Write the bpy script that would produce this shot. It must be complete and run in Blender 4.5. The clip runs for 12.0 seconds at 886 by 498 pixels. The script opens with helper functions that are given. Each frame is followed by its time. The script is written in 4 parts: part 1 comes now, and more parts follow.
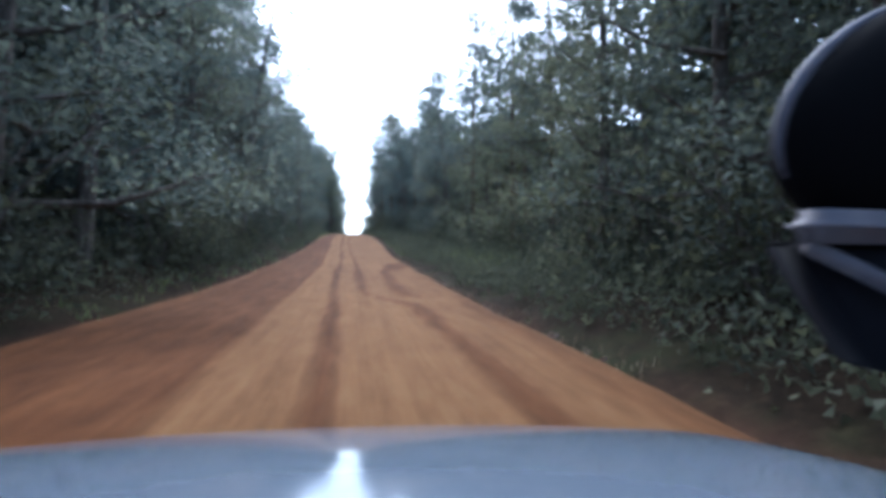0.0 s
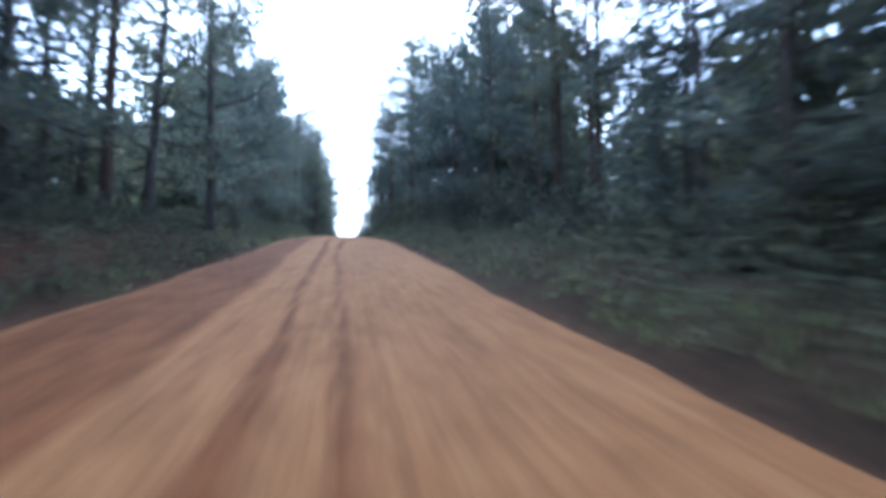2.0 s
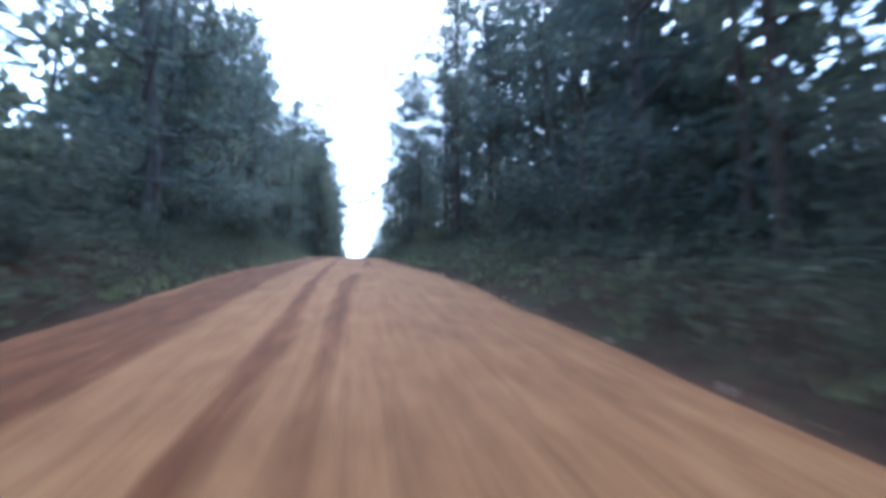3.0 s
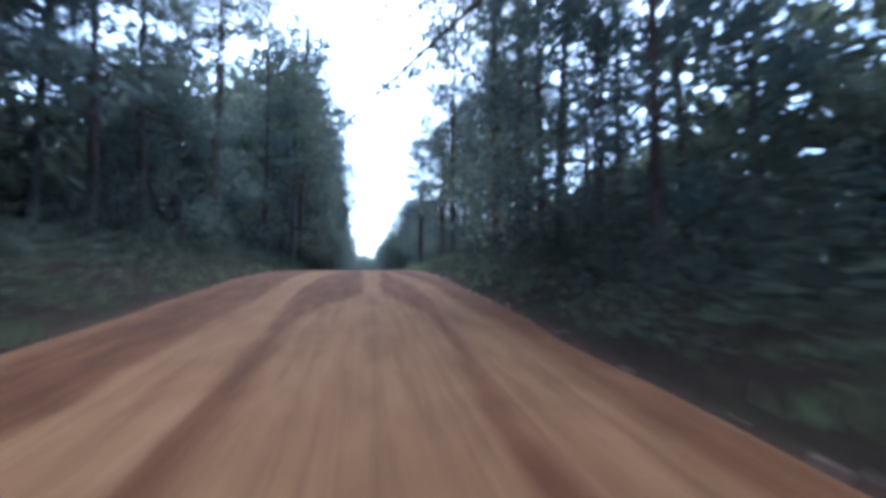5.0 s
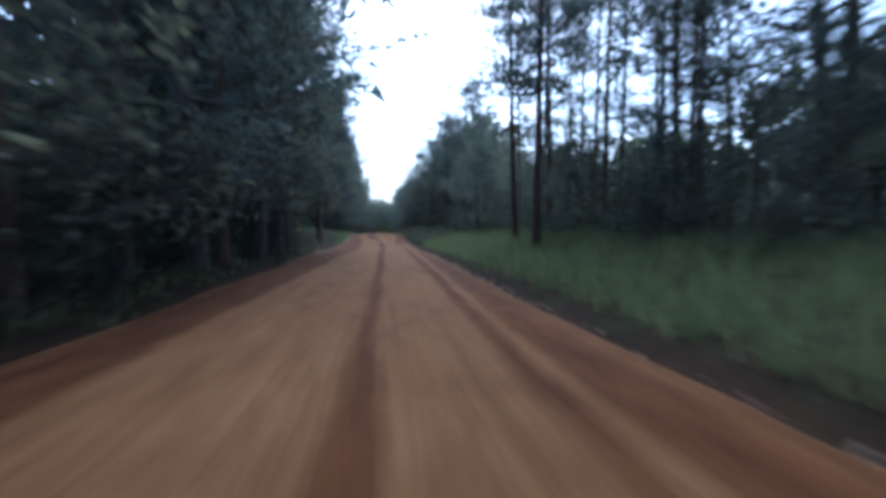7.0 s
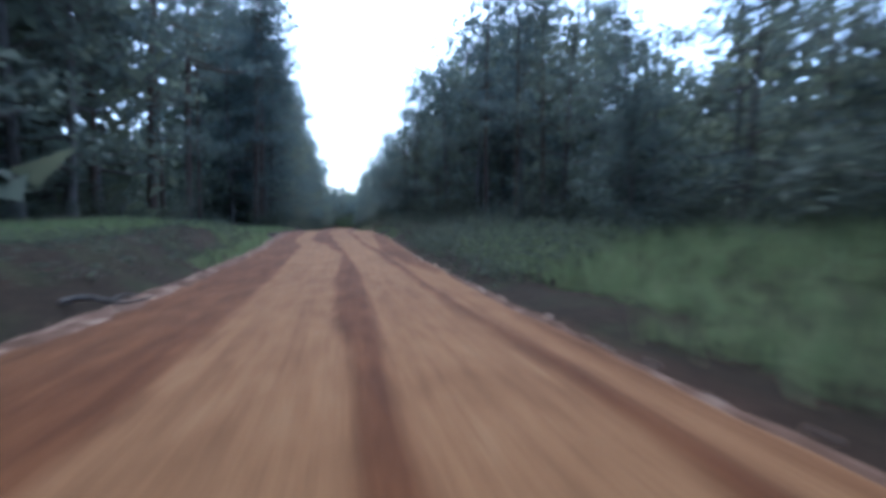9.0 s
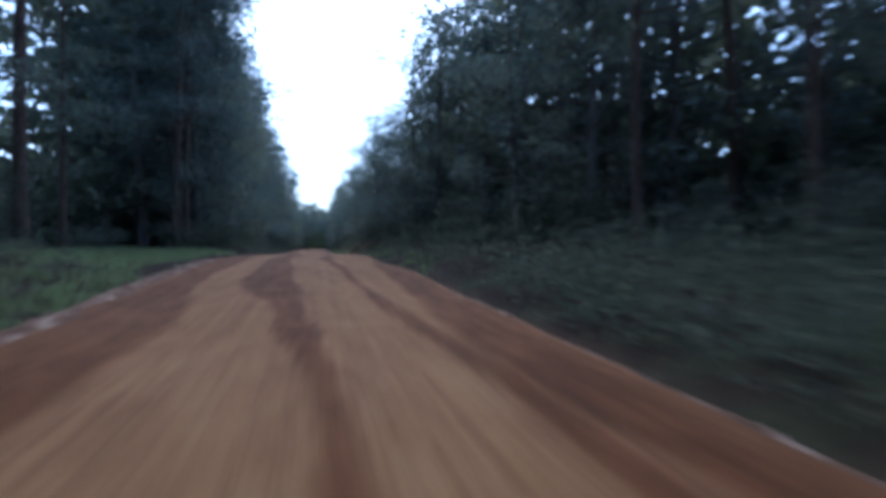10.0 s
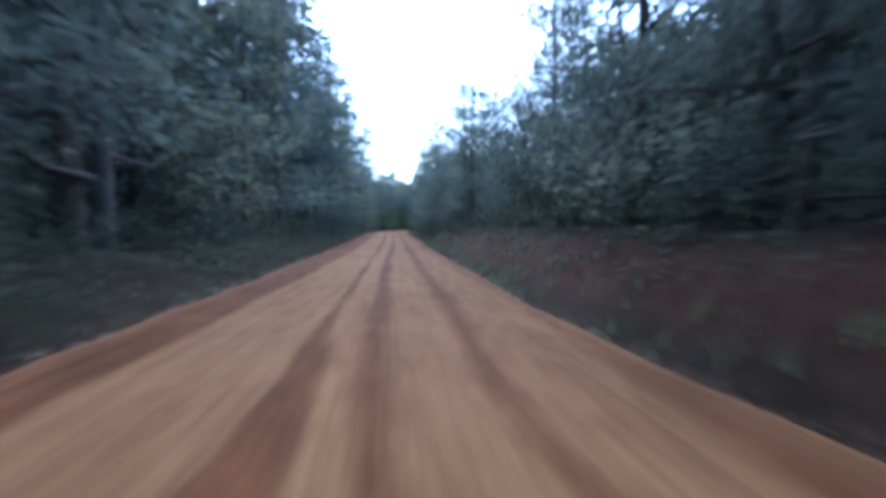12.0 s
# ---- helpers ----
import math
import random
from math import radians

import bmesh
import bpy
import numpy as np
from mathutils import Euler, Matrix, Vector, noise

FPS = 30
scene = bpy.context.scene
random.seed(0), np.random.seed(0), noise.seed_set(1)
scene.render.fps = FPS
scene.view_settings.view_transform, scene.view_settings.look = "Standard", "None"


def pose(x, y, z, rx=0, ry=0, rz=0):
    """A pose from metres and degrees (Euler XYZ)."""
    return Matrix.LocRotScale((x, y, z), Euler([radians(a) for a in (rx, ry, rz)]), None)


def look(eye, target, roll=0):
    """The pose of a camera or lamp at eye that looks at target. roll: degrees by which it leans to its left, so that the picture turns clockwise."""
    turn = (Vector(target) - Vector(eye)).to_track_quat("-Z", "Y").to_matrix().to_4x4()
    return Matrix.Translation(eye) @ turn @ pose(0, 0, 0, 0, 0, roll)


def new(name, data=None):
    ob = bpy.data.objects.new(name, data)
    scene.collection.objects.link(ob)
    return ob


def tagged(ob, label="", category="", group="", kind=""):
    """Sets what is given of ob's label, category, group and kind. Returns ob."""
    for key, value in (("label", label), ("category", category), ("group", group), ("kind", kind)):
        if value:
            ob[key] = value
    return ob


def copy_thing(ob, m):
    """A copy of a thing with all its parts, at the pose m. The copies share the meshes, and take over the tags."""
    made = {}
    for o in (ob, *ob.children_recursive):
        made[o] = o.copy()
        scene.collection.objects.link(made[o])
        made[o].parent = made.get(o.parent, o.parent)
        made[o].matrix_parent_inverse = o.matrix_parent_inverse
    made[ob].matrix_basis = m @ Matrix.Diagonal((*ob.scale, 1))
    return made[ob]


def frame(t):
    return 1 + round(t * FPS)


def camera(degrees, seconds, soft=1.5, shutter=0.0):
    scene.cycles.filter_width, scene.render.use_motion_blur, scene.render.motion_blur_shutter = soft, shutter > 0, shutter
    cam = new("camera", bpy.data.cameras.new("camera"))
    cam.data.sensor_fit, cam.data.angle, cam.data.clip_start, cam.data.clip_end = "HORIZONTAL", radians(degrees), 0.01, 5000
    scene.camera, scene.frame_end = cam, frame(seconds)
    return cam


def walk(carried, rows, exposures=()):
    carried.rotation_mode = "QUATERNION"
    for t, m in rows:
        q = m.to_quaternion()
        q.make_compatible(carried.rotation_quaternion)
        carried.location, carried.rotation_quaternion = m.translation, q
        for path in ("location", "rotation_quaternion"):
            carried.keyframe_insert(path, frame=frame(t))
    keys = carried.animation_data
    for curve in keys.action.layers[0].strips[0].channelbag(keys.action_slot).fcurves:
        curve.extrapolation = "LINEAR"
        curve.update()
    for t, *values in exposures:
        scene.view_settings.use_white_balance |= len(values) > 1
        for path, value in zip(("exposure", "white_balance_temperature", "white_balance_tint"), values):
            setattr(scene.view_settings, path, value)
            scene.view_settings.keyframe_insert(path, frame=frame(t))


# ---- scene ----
SPEED = 20.0          # metres a second along the road
EYE = 1.42            # the camera above the road


def ease(v, knots):
    """Smooth interpolation through (place, value) knots."""
    ks = [k for k, _ in knots]
    i = max(0, min(len(ks) - 2, int(np.searchsorted(ks, v)) - 1))
    (a, va), (b, vb) = knots[i], knots[i + 1]
    f = max(0.0, min(1.0, (v - a) / (b - a)))
    return va + (vb - va) * f * f * (3 - 2 * f)


# ---- the lie of the road: its slope along y, and so its height ----
SLOPE = [(-80, 0.0700), (-10, 0.0737), (10, 0.0648), (25, 0.0754), (40, 0.0973), (55, 0.1181), (70, 0.1245), (85, 0.0961),
         (95, 0.0940), (105, 0.0963), (115, 0.0873), (125, 0.0519), (135, 0.0148), (145, -0.0002), (160, 0.0046), (175, -0.0081),
         (190, 0.0001), (205, 0.0270), (215, 0.0504), (225, 0.0200), (235, -0.0127), (245, -0.0179), (260, -0.0095), (280, -0.0012),
         (300, 0.0040), (330, 0.0042), (360, 0.0011), (400, 0.0035), (800, 0.0030)]
STEP_Y = np.arange(-120.0, 1200.0, 1.0)
SLOPES = np.interp(STEP_Y, [k for k, _ in SLOPE], [v for _, v in SLOPE])
HEIGHTS = np.concatenate([[0.0], np.cumsum(SLOPES)[:-1]])
HEIGHTS -= np.interp(0.0, STEP_Y, HEIGHTS)


def road_z(y):
    return float(np.interp(y, STEP_Y, HEIGHTS))


def bend(y):
    """The road's middle line: straight, then it turns off to the right far ahead."""
    return max(0.0, y - 340.0) ** 2 / 90.0


# ---- camera ----
cam = camera(80.0, 12.0, soft=4.5, shutter=0.5)
# seconds, heading and tilt of the camera against the road, degrees, and its roll
AIM = [(0, -9.91, -0.65, 0.08), (0.03, -9.91, -0.65, 0.08), (0.1, -9.68, -1.08, 0.04), (0.2, -9.39, -1.62, -0.00), (0.5, -8.75, -2.81, -0.10), (1, -9.33, -2.65, 0.00),
       (1.5, -10.33, -2.35, 0.09), (2, -10.63, -2.37, 0.03), (2.5, -10.16, -2.59, -0.06), (3, -9.69, -1.49, -0.19), (3.5, -9.50, -1.46, -0.15), (4, -9.09, -1.41, -0.05),
       (4.5, -8.68, -1.35, 0.05), (5, -8.50, -1.33, 0.09), (5.5, -9.05, -1.33, 0.16), (6, -8.77, -0.77, 0.05), (6.5, -6.40, -0.73, -0.19), (7, -6.83, -1.92, -0.09),
       (7.5, -7.47, -1.99, -0.09), (8, -8.89, -2.14, -0.07), (8.5, -10.31, -2.28, -0.05), (9, -10.95, -2.35, -0.05), (9.5, -12.34, -3.06, -0.09), (10, -13.94, -1.93, 0.05),
       (10.5, -11.99, -0.68, -0.17), (11, -9.57, 0.57, 0.19), (11.5, -2.28, -1.42, -0.41), (12, -5.73, -1.75, 0.22)]


def along(t, yaw, tilt, roll):
    y = max(0.0, SPEED * t - 0.5 * max(0.0, 1 - t / 0.5)) if t > 0 else 0.0      # a soft start
    slope = math.degrees(math.atan(float(np.interp(y + 6.0, STEP_Y, SLOPES))))
    return pose(0.0, y, road_z(y) + EYE, 90 + tilt + slope, roll, yaw)


# stops and white balance along the drive
EXPOSURE = [(t, e, k, 6) for t, e, k in (
    (0.0, 1.73, 4900), (0.5, 1.58, 4750), (1.0, 1.83, 4550), (1.5, 1.63, 4550), (2.0, 1.88, 4600), (2.5, 1.98, 4550), (3.0, 1.98, 4450),
    (4.8, 1.73, 4400), (5.5, 1.58, 4400), (6.5, 1.30, 4450), (7.0, 0.98, 4550), (8.0, 1.30, 4500), (9.0, 1.46, 4400), (9.5, 1.23, 4400),
    (10.0, 0.83, 4300), (10.5, 1.63, 4300), (11.0, 1.83, 4250), (12.0, 1.73, 4200))]
walk(cam, [(t, along(t, a, b, c)) for t, a, b, c in AIM], EXPOSURE)

# ---- light: a bright, hazy sky under thin cloud and a weak, wide sun ahead ----
SUN_UP, SUN_ROUND = 54.0, 4.0     # degrees above the horizon, and clockwise from straight ahead
world = bpy.data.worlds.new("world")
scene.world = world
world.use_nodes = True
sky = world.node_tree.nodes.new("ShaderNodeTexSky")
sky.sky_type, sky.sun_disc = "NISHITA", False
sky.sun_elevation, sky.sun_rotation = radians(SUN_UP), radians(SUN_ROUND)
sky.air_density, sky.dust_density, sky.ozone_density = 1.0, 5.0, 0.7
back = world.node_tree.nodes["Background"]
back.inputs["Strength"].default_value = 0.15
veil = world.node_tree.nodes.new("ShaderNodeVectorMath")        # an even veil of high cloud over the whole sky
veil.operation = "ADD"
veil.inputs[1].default_value = (1.5, 1.56, 1.62)
world.node_tree.links.new(sky.outputs[0], veil.inputs[0])
world.node_tree.links.new(veil.outputs[0], back.inputs["Color"])
sun = new("sun", bpy.data.lights.new("sun", "SUN"))
sun.data.energy, sun.data.angle, sun.data.color = 1.0, radians(14), (1.0, 0.93, 0.84)
away = Vector((math.sin(radians(SUN_ROUND)) * math.cos(radians(SUN_UP)), math.cos(radians(SUN_ROUND)) * math.cos(radians(SUN_UP)),
               math.sin(radians(SUN_UP))))
sun.matrix_world = look(away * 200, (0, 0, 0))


# ---- materials ----
def shader(name):
    m = bpy.data.materials.new(name)
    m.use_nodes = True
    nodes, links = m.node_tree.nodes, m.node_tree.links
    return m, nodes, links, nodes["Principled BSDF"]


def noise_node(nodes, links, scale, detail=4.0, rough=0.6, stretch=None):
    coord = nodes.new("ShaderNodeNewGeometry")
    tex = nodes.new("ShaderNodeTexNoise")
    tex.inputs["Scale"].default_value, tex.inputs["Detail"].default_value, tex.inputs["Roughness"].default_value = scale, detail, rough
    if stretch:
        mapping = nodes.new("ShaderNodeMapping")
        mapping.inputs["Scale"].default_value = stretch
        links.new(coord.outputs["Position"], mapping.inputs["Vector"])
        links.new(mapping.outputs[0], tex.inputs["Vector"])
    else:
        links.new(coord.outputs["Position"], tex.inputs["Vector"])
    return tex.outputs["Fac"]


def ramp(nodes, links, value, stops):
    r = nodes.new("ShaderNodeValToRGB")
    el = r.color_ramp.elements
    while len(el) < len(stops):
        el.new(0.5)
    for e, (p, c) in zip(el, stops):
        e.position, e.color = p, (*c, 1)
    links.new(value, r.inputs["Fac"])
    return r.outputs["Color"]


def mixed(nodes, links, fac, a, b, how="MIX"):
    m = nodes.new("ShaderNodeMix")
    m.data_type, m.blend_type = "RGBA", how
    for sock, val in ((m.inputs["Factor"], fac), (m.inputs[6], a), (m.inputs[7], b)):
        if isinstance(val, (int, float)):
            sock.default_value = val
        elif isinstance(val, tuple):
            sock.default_value = (*val, 1)
        else:
            links.new(val, sock)
    return m.outputs[2]


def bumped(nodes, links, bsdf, height, strength, distance):
    b = nodes.new("ShaderNodeBump")
    b.inputs["Strength"].default_value, b.inputs["Distance"].default_value = strength, distance
    links.new(height, b.inputs["Height"])
    links.new(b.outputs[0], bsdf.inputs["Normal"])


def clay_road():
    m, n, l, b = shader("red_clay_road")
    worn = n.new("ShaderNodeAttribute")
    worn.attribute_name = "worn"
    fine = noise_node(n, l, 3.0, 6.0, 0.65, (1.0, 0.25, 1.0))
    loose = ramp(n, l, fine, [(0.25, (0.0374, 0.0140, 0.0044)), (0.50, (0.0672, 0.0255, 0.0083)), (0.80, (0.1028, 0.0433, 0.0149))])
    packed = ramp(n, l, fine, [(0.20, (0.1011, 0.0485, 0.0183)), (0.55, (0.1419, 0.0739, 0.0298)), (0.85, (0.1759, 0.1037, 0.0476))])
    col = mixed(n, l, worn.outputs["Fac"], loose, packed)
    streak = noise_node(n, l, 1.0, 5.0, 0.7, (7.0, 0.12, 1.0))
    col = mixed(n, l, 0.45, col, ramp(n, l, streak, [(0.3, (0.55, 0.50, 0.47)), (0.55, (1.0, 1.0, 1.0)), (0.8, (1.25, 1.22, 1.2))]), "MULTIPLY")
    patch = noise_node(n, l, 0.35, 3.0, 0.5, (1.0, 0.3, 1.0))
    col = mixed(n, l, 0.55, col, ramp(n, l, patch, [(0.3, (0.62, 0.56, 0.54)), (0.7, (1.0, 1.0, 1.0))]), "MULTIPLY")
    l.new(col, b.inputs["Base Color"])
    b.inputs["Roughness"].default_value = 0.95
    b.inputs["Specular IOR Level"].default_value = 0.08
    bumped(n, l, b, noise_node(n, l, 22.0, 5.0, 0.7), 0.5, 0.02)
    return m


def forest_floor():
    m, n, l, b = shader("leaf_litter_and_clay")
    geo = n.new("ShaderNodeNewGeometry")
    sep = n.new("ShaderNodeSeparateXYZ")
    l.new(geo.outputs["Normal"], sep.inputs[0])
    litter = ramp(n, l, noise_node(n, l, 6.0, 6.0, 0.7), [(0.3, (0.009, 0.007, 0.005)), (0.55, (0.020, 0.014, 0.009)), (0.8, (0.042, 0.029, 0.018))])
    clay = ramp(n, l, noise_node(n, l, 2.5, 6.0, 0.65), [(0.3, (0.029, 0.016, 0.011)), (0.6, (0.058, 0.030, 0.020)), (0.85, (0.105, 0.058, 0.040))])
    moss = ramp(n, l, noise_node(n, l, 0.5, 4.0, 0.6), [(0.5, (0.0, 0.0, 0.0)), (0.7, (0.35, 0.35, 0.35))])
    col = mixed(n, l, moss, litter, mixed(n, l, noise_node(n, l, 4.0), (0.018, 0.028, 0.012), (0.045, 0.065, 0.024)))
    steep = n.new("ShaderNodeMapRange")
    steep.inputs["From Min"].default_value, steep.inputs["From Max"].default_value = 0.86, 0.72
    l.new(sep.outputs["Z"], steep.inputs["Value"])
    col = mixed(n, l, steep.outputs[0], col, clay)
    washed = n.new("ShaderNodeAttribute")
    washed.attribute_name = "clay"
    col = mixed(n, l, washed.outputs["Fac"], col, clay)
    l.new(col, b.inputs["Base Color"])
    b.inputs["Roughness"].default_value = 1.0
    b.inputs["Specular IOR Level"].default_value = 0.04
    bumped(n, l, b, noise_node(n, l, 14.0, 6.0, 0.7), 0.7, 0.05)
    return m


def foliage(name, dark, mid, light, see_through=0.25):
    m, n, l, b = shader(name)
    geo = n.new("ShaderNodeNewGeometry")
    info = n.new("ShaderNodeObjectInfo")
    col = ramp(n, l, geo.outputs["Random Per Island"], [(0.0, dark), (0.55, mid), (1.0, light)])
    tint = ramp(n, l, info.outputs["Random"], [(0.0, (0.72, 0.78, 0.80)), (0.5, (1.0, 1.0, 0.95)), (1.0, (1.15, 1.05, 0.75))])
    col = mixed(n, l, 1.0, col, tint, "MULTIPLY")
    l.new(col, b.inputs["Base Color"])
    b.inputs["Roughness"].default_value = 0.75
    b.inputs["Specular IOR Level"].default_value = 0.12
    thin = n.new("ShaderNodeBsdfTranslucent")
    l.new(col, thin.inputs["Color"])
    mix = n.new("ShaderNodeMixShader")
    mix.inputs[0].default_value = see_through
    l.new(b.outputs[0], mix.inputs[1])
    l.new(thin.outputs[0], mix.inputs[2])
    l.new(mix.outputs[0], n["Material Output"].inputs["Surface"])
    return m


def bark(name, dark, light):
    m, n, l, b = shader(name)
    fac = noise_node(n, l, 7.0, 6.0, 0.7, (1.0, 1.0, 0.22))
    l.new(ramp(n, l, fac, [(0.3, dark), (0.7, light)]), b.inputs["Base Color"])
    b.inputs["Roughness"].default_value = 0.95
    b.inputs["Specular IOR Level"].default_value = 0.15
    bumped(n, l, b, fac, 0.8, 0.05)
    return m


ROAD, FLOOR = clay_road(), forest_floor()
LEAF = foliage("broad_leaves", (0.087, 0.103, 0.094), (0.114, 0.132, 0.116), (0.152, 0.172, 0.134), 0.45)
NEEDLE = foliage("pine_needles", (0.080, 0.095, 0.091), (0.103, 0.120, 0.112), (0.134, 0.152, 0.127), 0.38)
SHRUB = foliage("shrub_leaves", (0.051, 0.059, 0.049), (0.068, 0.077, 0.059), (0.090, 0.100, 0.068), 0.42)
GRASS = foliage("green_grass", (0.098, 0.122, 0.064), (0.138, 0.172, 0.089), (0.182, 0.212, 0.120), 0.42)
STRAW = foliage("dry_grass", (0.14, 0.10, 0.07), (0.22, 0.17, 0.12), (0.30, 0.25, 0.19), 0.25)
PINE_BARK = bark("pine_bark", (0.028, 0.020, 0.015), (0.14, 0.095, 0.068))
GREY_BARK = bark("grey_bark", (0.030, 0.026, 0.022), (0.15, 0.13, 0.11))


# ---- road and ground ----
# place along the road, and how far its edges lie to the left and right of the camera's line
EDGE_LEFT = [(-60, 4.50), (0, 4.56), (8, 4.58), (16, 4.27), (24, 4.48), (32, 4.58), (40, 4.55), (48, 4.54), (56, 4.43), (64, 4.28),
             (72, 4.22), (80, 4.30), (88, 4.21), (96, 4.21), (104, 4.16), (112, 4.26), (120, 4.44), (128, 4.43), (136, 4.16), (144, 3.95),
             (152, 3.92), (160, 3.95), (168, 3.95), (176, 3.89), (184, 3.78), (192, 3.85), (200, 4.05), (208, 4.10), (216, 4.24), (224, 4.32),
             (232, 3.89), (240, 3.54), (248, 4.07), (256, 4.15), (264, 4.25), (272, 4.34), (280, 4.34), (288, 4.32), (296, 4.30), (304, 4.26),
             (800, 4.20)]
EDGE_RIGHT = [(-60, 3.00), (0, 3.08), (8, 2.95), (16, 3.06), (24, 3.23), (32, 3.27), (40, 3.18), (48, 3.26), (56, 3.44), (64, 3.50),
              (72, 3.46), (80, 3.27), (88, 3.07), (96, 2.96), (104, 2.83), (112, 2.79), (120, 2.89), (128, 2.95), (136, 3.07), (144, 2.94),
              (152, 2.94), (160, 2.98), (168, 3.04), (176, 3.04), (184, 2.99), (192, 3.14), (200, 3.23), (208, 3.31), (216, 3.25), (224, 2.75),
              (232, 3.14), (240, 3.09), (248, 2.69), (256, 2.81), (264, 2.87), (272, 2.87), (280, 2.93), (288, 2.97), (296, 3.00), (304, 3.03),
              (800, 3.00)]
# height of the banks beside the road
BANK_LEFT = [(-60, 0.4), (0, 0.4), (30, 0.7), (44, 1.1), (52, 1.4), (66, 1.4), (82, 1.0), (100, 0.8), (130, 0.6), (165, 0.6), (185, 1.0), (205, 1.1),
             (214, 0.7), (221, 0.05), (234, 0.05), (243, 0.8), (300, 1.0), (800, 1.0)]
BANK_RIGHT = [(-60, 0.5), (0, 0.5), (20, 0.4), (40, 0.5), (55, 0.8), (75, 0.9), (100, 0.6), (135, 0.5), (160, 1.0), (205, 1.1), (225, 0.8),
              (250, 1.5), (272, 1.5), (300, 1.0), (800, 1.0)]
RUN_RIGHT = [(-60, 2.5), (120, 2.5), (150, 6.5), (200, 6.5), (225, 3.0), (248, 2.2), (280, 2.2), (800, 2.5)]
RUN_LEFT = [(-60, 2.5), (40, 2.5), (52, 2.7), (70, 2.7), (85, 2.5), (180, 2.5), (800, 2.5)]


def wobble(x, y, s):
    return noise.noise(Vector((x * s, y * s, 3.7)))


def smooth(f):
    f = max(0.0, min(1.0, f))
    return f * f * (3 - 2 * f)


def ground_z(x, y):
    x -= bend(y)
    z = road_z(y)
    left, right = ease(y, EDGE_LEFT), ease(y, EDGE_RIGHT)
    d = max(-left - x, x - right) + 0.20 * wobble(x * 0.2, y, 0.45) + 0.10 * wobble(x * 0.2 + 50, y, 1.4)
    if d < 0:
        return z - 0.16
    bank, run = (ease(y, BANK_LEFT), ease(y, RUN_LEFT)) if x < 0 else (ease(y, BANK_RIGHT), ease(y, RUN_RIGHT))
    rough = (wobble(x, y, 0.9) * 0.10 + wobble(x + 40, y, 0.25) * 0.25) * smooth(d / 2)
    far = wobble(x, y + 90, 0.03) * 1.2 * smooth((d - 8) / 20)
    return z - 0.16 + 0.22 * smooth(d / 0.7) + bank * smooth((d - 0.3) / run) + rough + far


# the pale, packed wheel tracks: place along the road, left and right rim; a track with no width has run out
TRACK_OUTER = [(-20, -1.4, -0.4), (5, -1.45, -0.4), (14, -1.6, -0.52), (24, -1.6, -0.7), (34, -1.65, -0.68), (44, -1.9, -0.87), (54, -2.05, -1.0),
               (64, -2.35, -1.15), (85, -2.4, -1.25), (104, -2.4, -1.35), (114, -2.35, -1.58), (121, -2.5, -1.5), (128, -2.5, -0.7), (135, -2.9, -1.0),
               (145, -2.7, -0.3), (165, -2.2, -0.1), (184, -1.65, 0.06), (194, -1.8, -0.15), (204, -2.1, 0.05), (209, -2.1, -0.55), (215, -2.85, -1.8),
               (225, -2.75, -1.85), (231, -2.7, -1.4), (238, -3.15, -1.55), (245, -2.8, -1.05), (300, -2.3, -0.8)]
TRACK_MIDDLE = [(-20, -0.1, 1.4), (5, -0.12, 1.4), (11, -0.25, 1.3), (15, -0.38, 0.3), (24, -0.42, 0.15), (34, -0.48, 0.15), (44, -0.62, -0.07), (54, -0.85, -0.2),
                (64, -0.8, -0.45), (75, -0.9, -0.3), (85, -1.0, 0.5), (104, -1.05, 0.95), (109, -1.1, 1.1), (114, 0.0, 0.53), (120, -0.05, 0.55), (125, -0.2, 0.8),
                (132, -0.15, 1.05), (145, 0.0, 1.4), (165, 0.2, 1.7), (184, 0.5, 2.05), (194, 0.55, 1.9), (204, 0.3, 1.7), (212, -0.2, 1.2), (216, -0.5, 0.97),
                (225, -0.93, 0.42), (231, -0.4, 0.85), (237, -0.6, 1.0), (244, -0.65, -0.32), (250, -0.9, -0.4), (300, -0.5, 0.3)]
TRACK_INNER = [(-20, 1.75, 2.5), (5, 1.75, 2.5), (11, 1.7, 2.4), (15, 0.45, 1.25), (24, 0.5, 1.3), (30, 0.4, 1.8), (34, 0.4, 3.2), (44, 0.07, 3.15), (54, -0.04, 3.3),
               (64, -0.25, 3.4), (80, 0.2, 3.0), (92, 1.1, 2.4), (104, 1.2, 2.25), (114, 1.45, 2.1), (124, 0.97, 1.3), (134, 1.3, 1.6), (145, 1.62, 1.85), (165, 2.0, 2.3),
               (184, 2.35, 2.75), (194, 2.1, 3.1), (201, 2.1, 2.3), (205, 2.0, 2.0), (215, 1.25, 2.2), (225, 0.9, 2.6), (235, 1.2, 1.9), (244, -0.1, 0.83), (250, 0.0, 1.0),
               (300, 0.5, 1.2)]
TRACK_VERGE = [(-20, 2.7, 2.7), (12, 1.9, 2.6), (15, 1.65, 3.0), (24, 1.75, 3.1), (30, 3.1, 3.1), (118, 2.6, 2.6), (124, 2.3, 3.0), (130, 2.4, 2.4), (238, 1.9, 1.9),
               (244, 1.08, 2.26), (250, 1.3, 2.45), (300, 1.6, 2.4)]
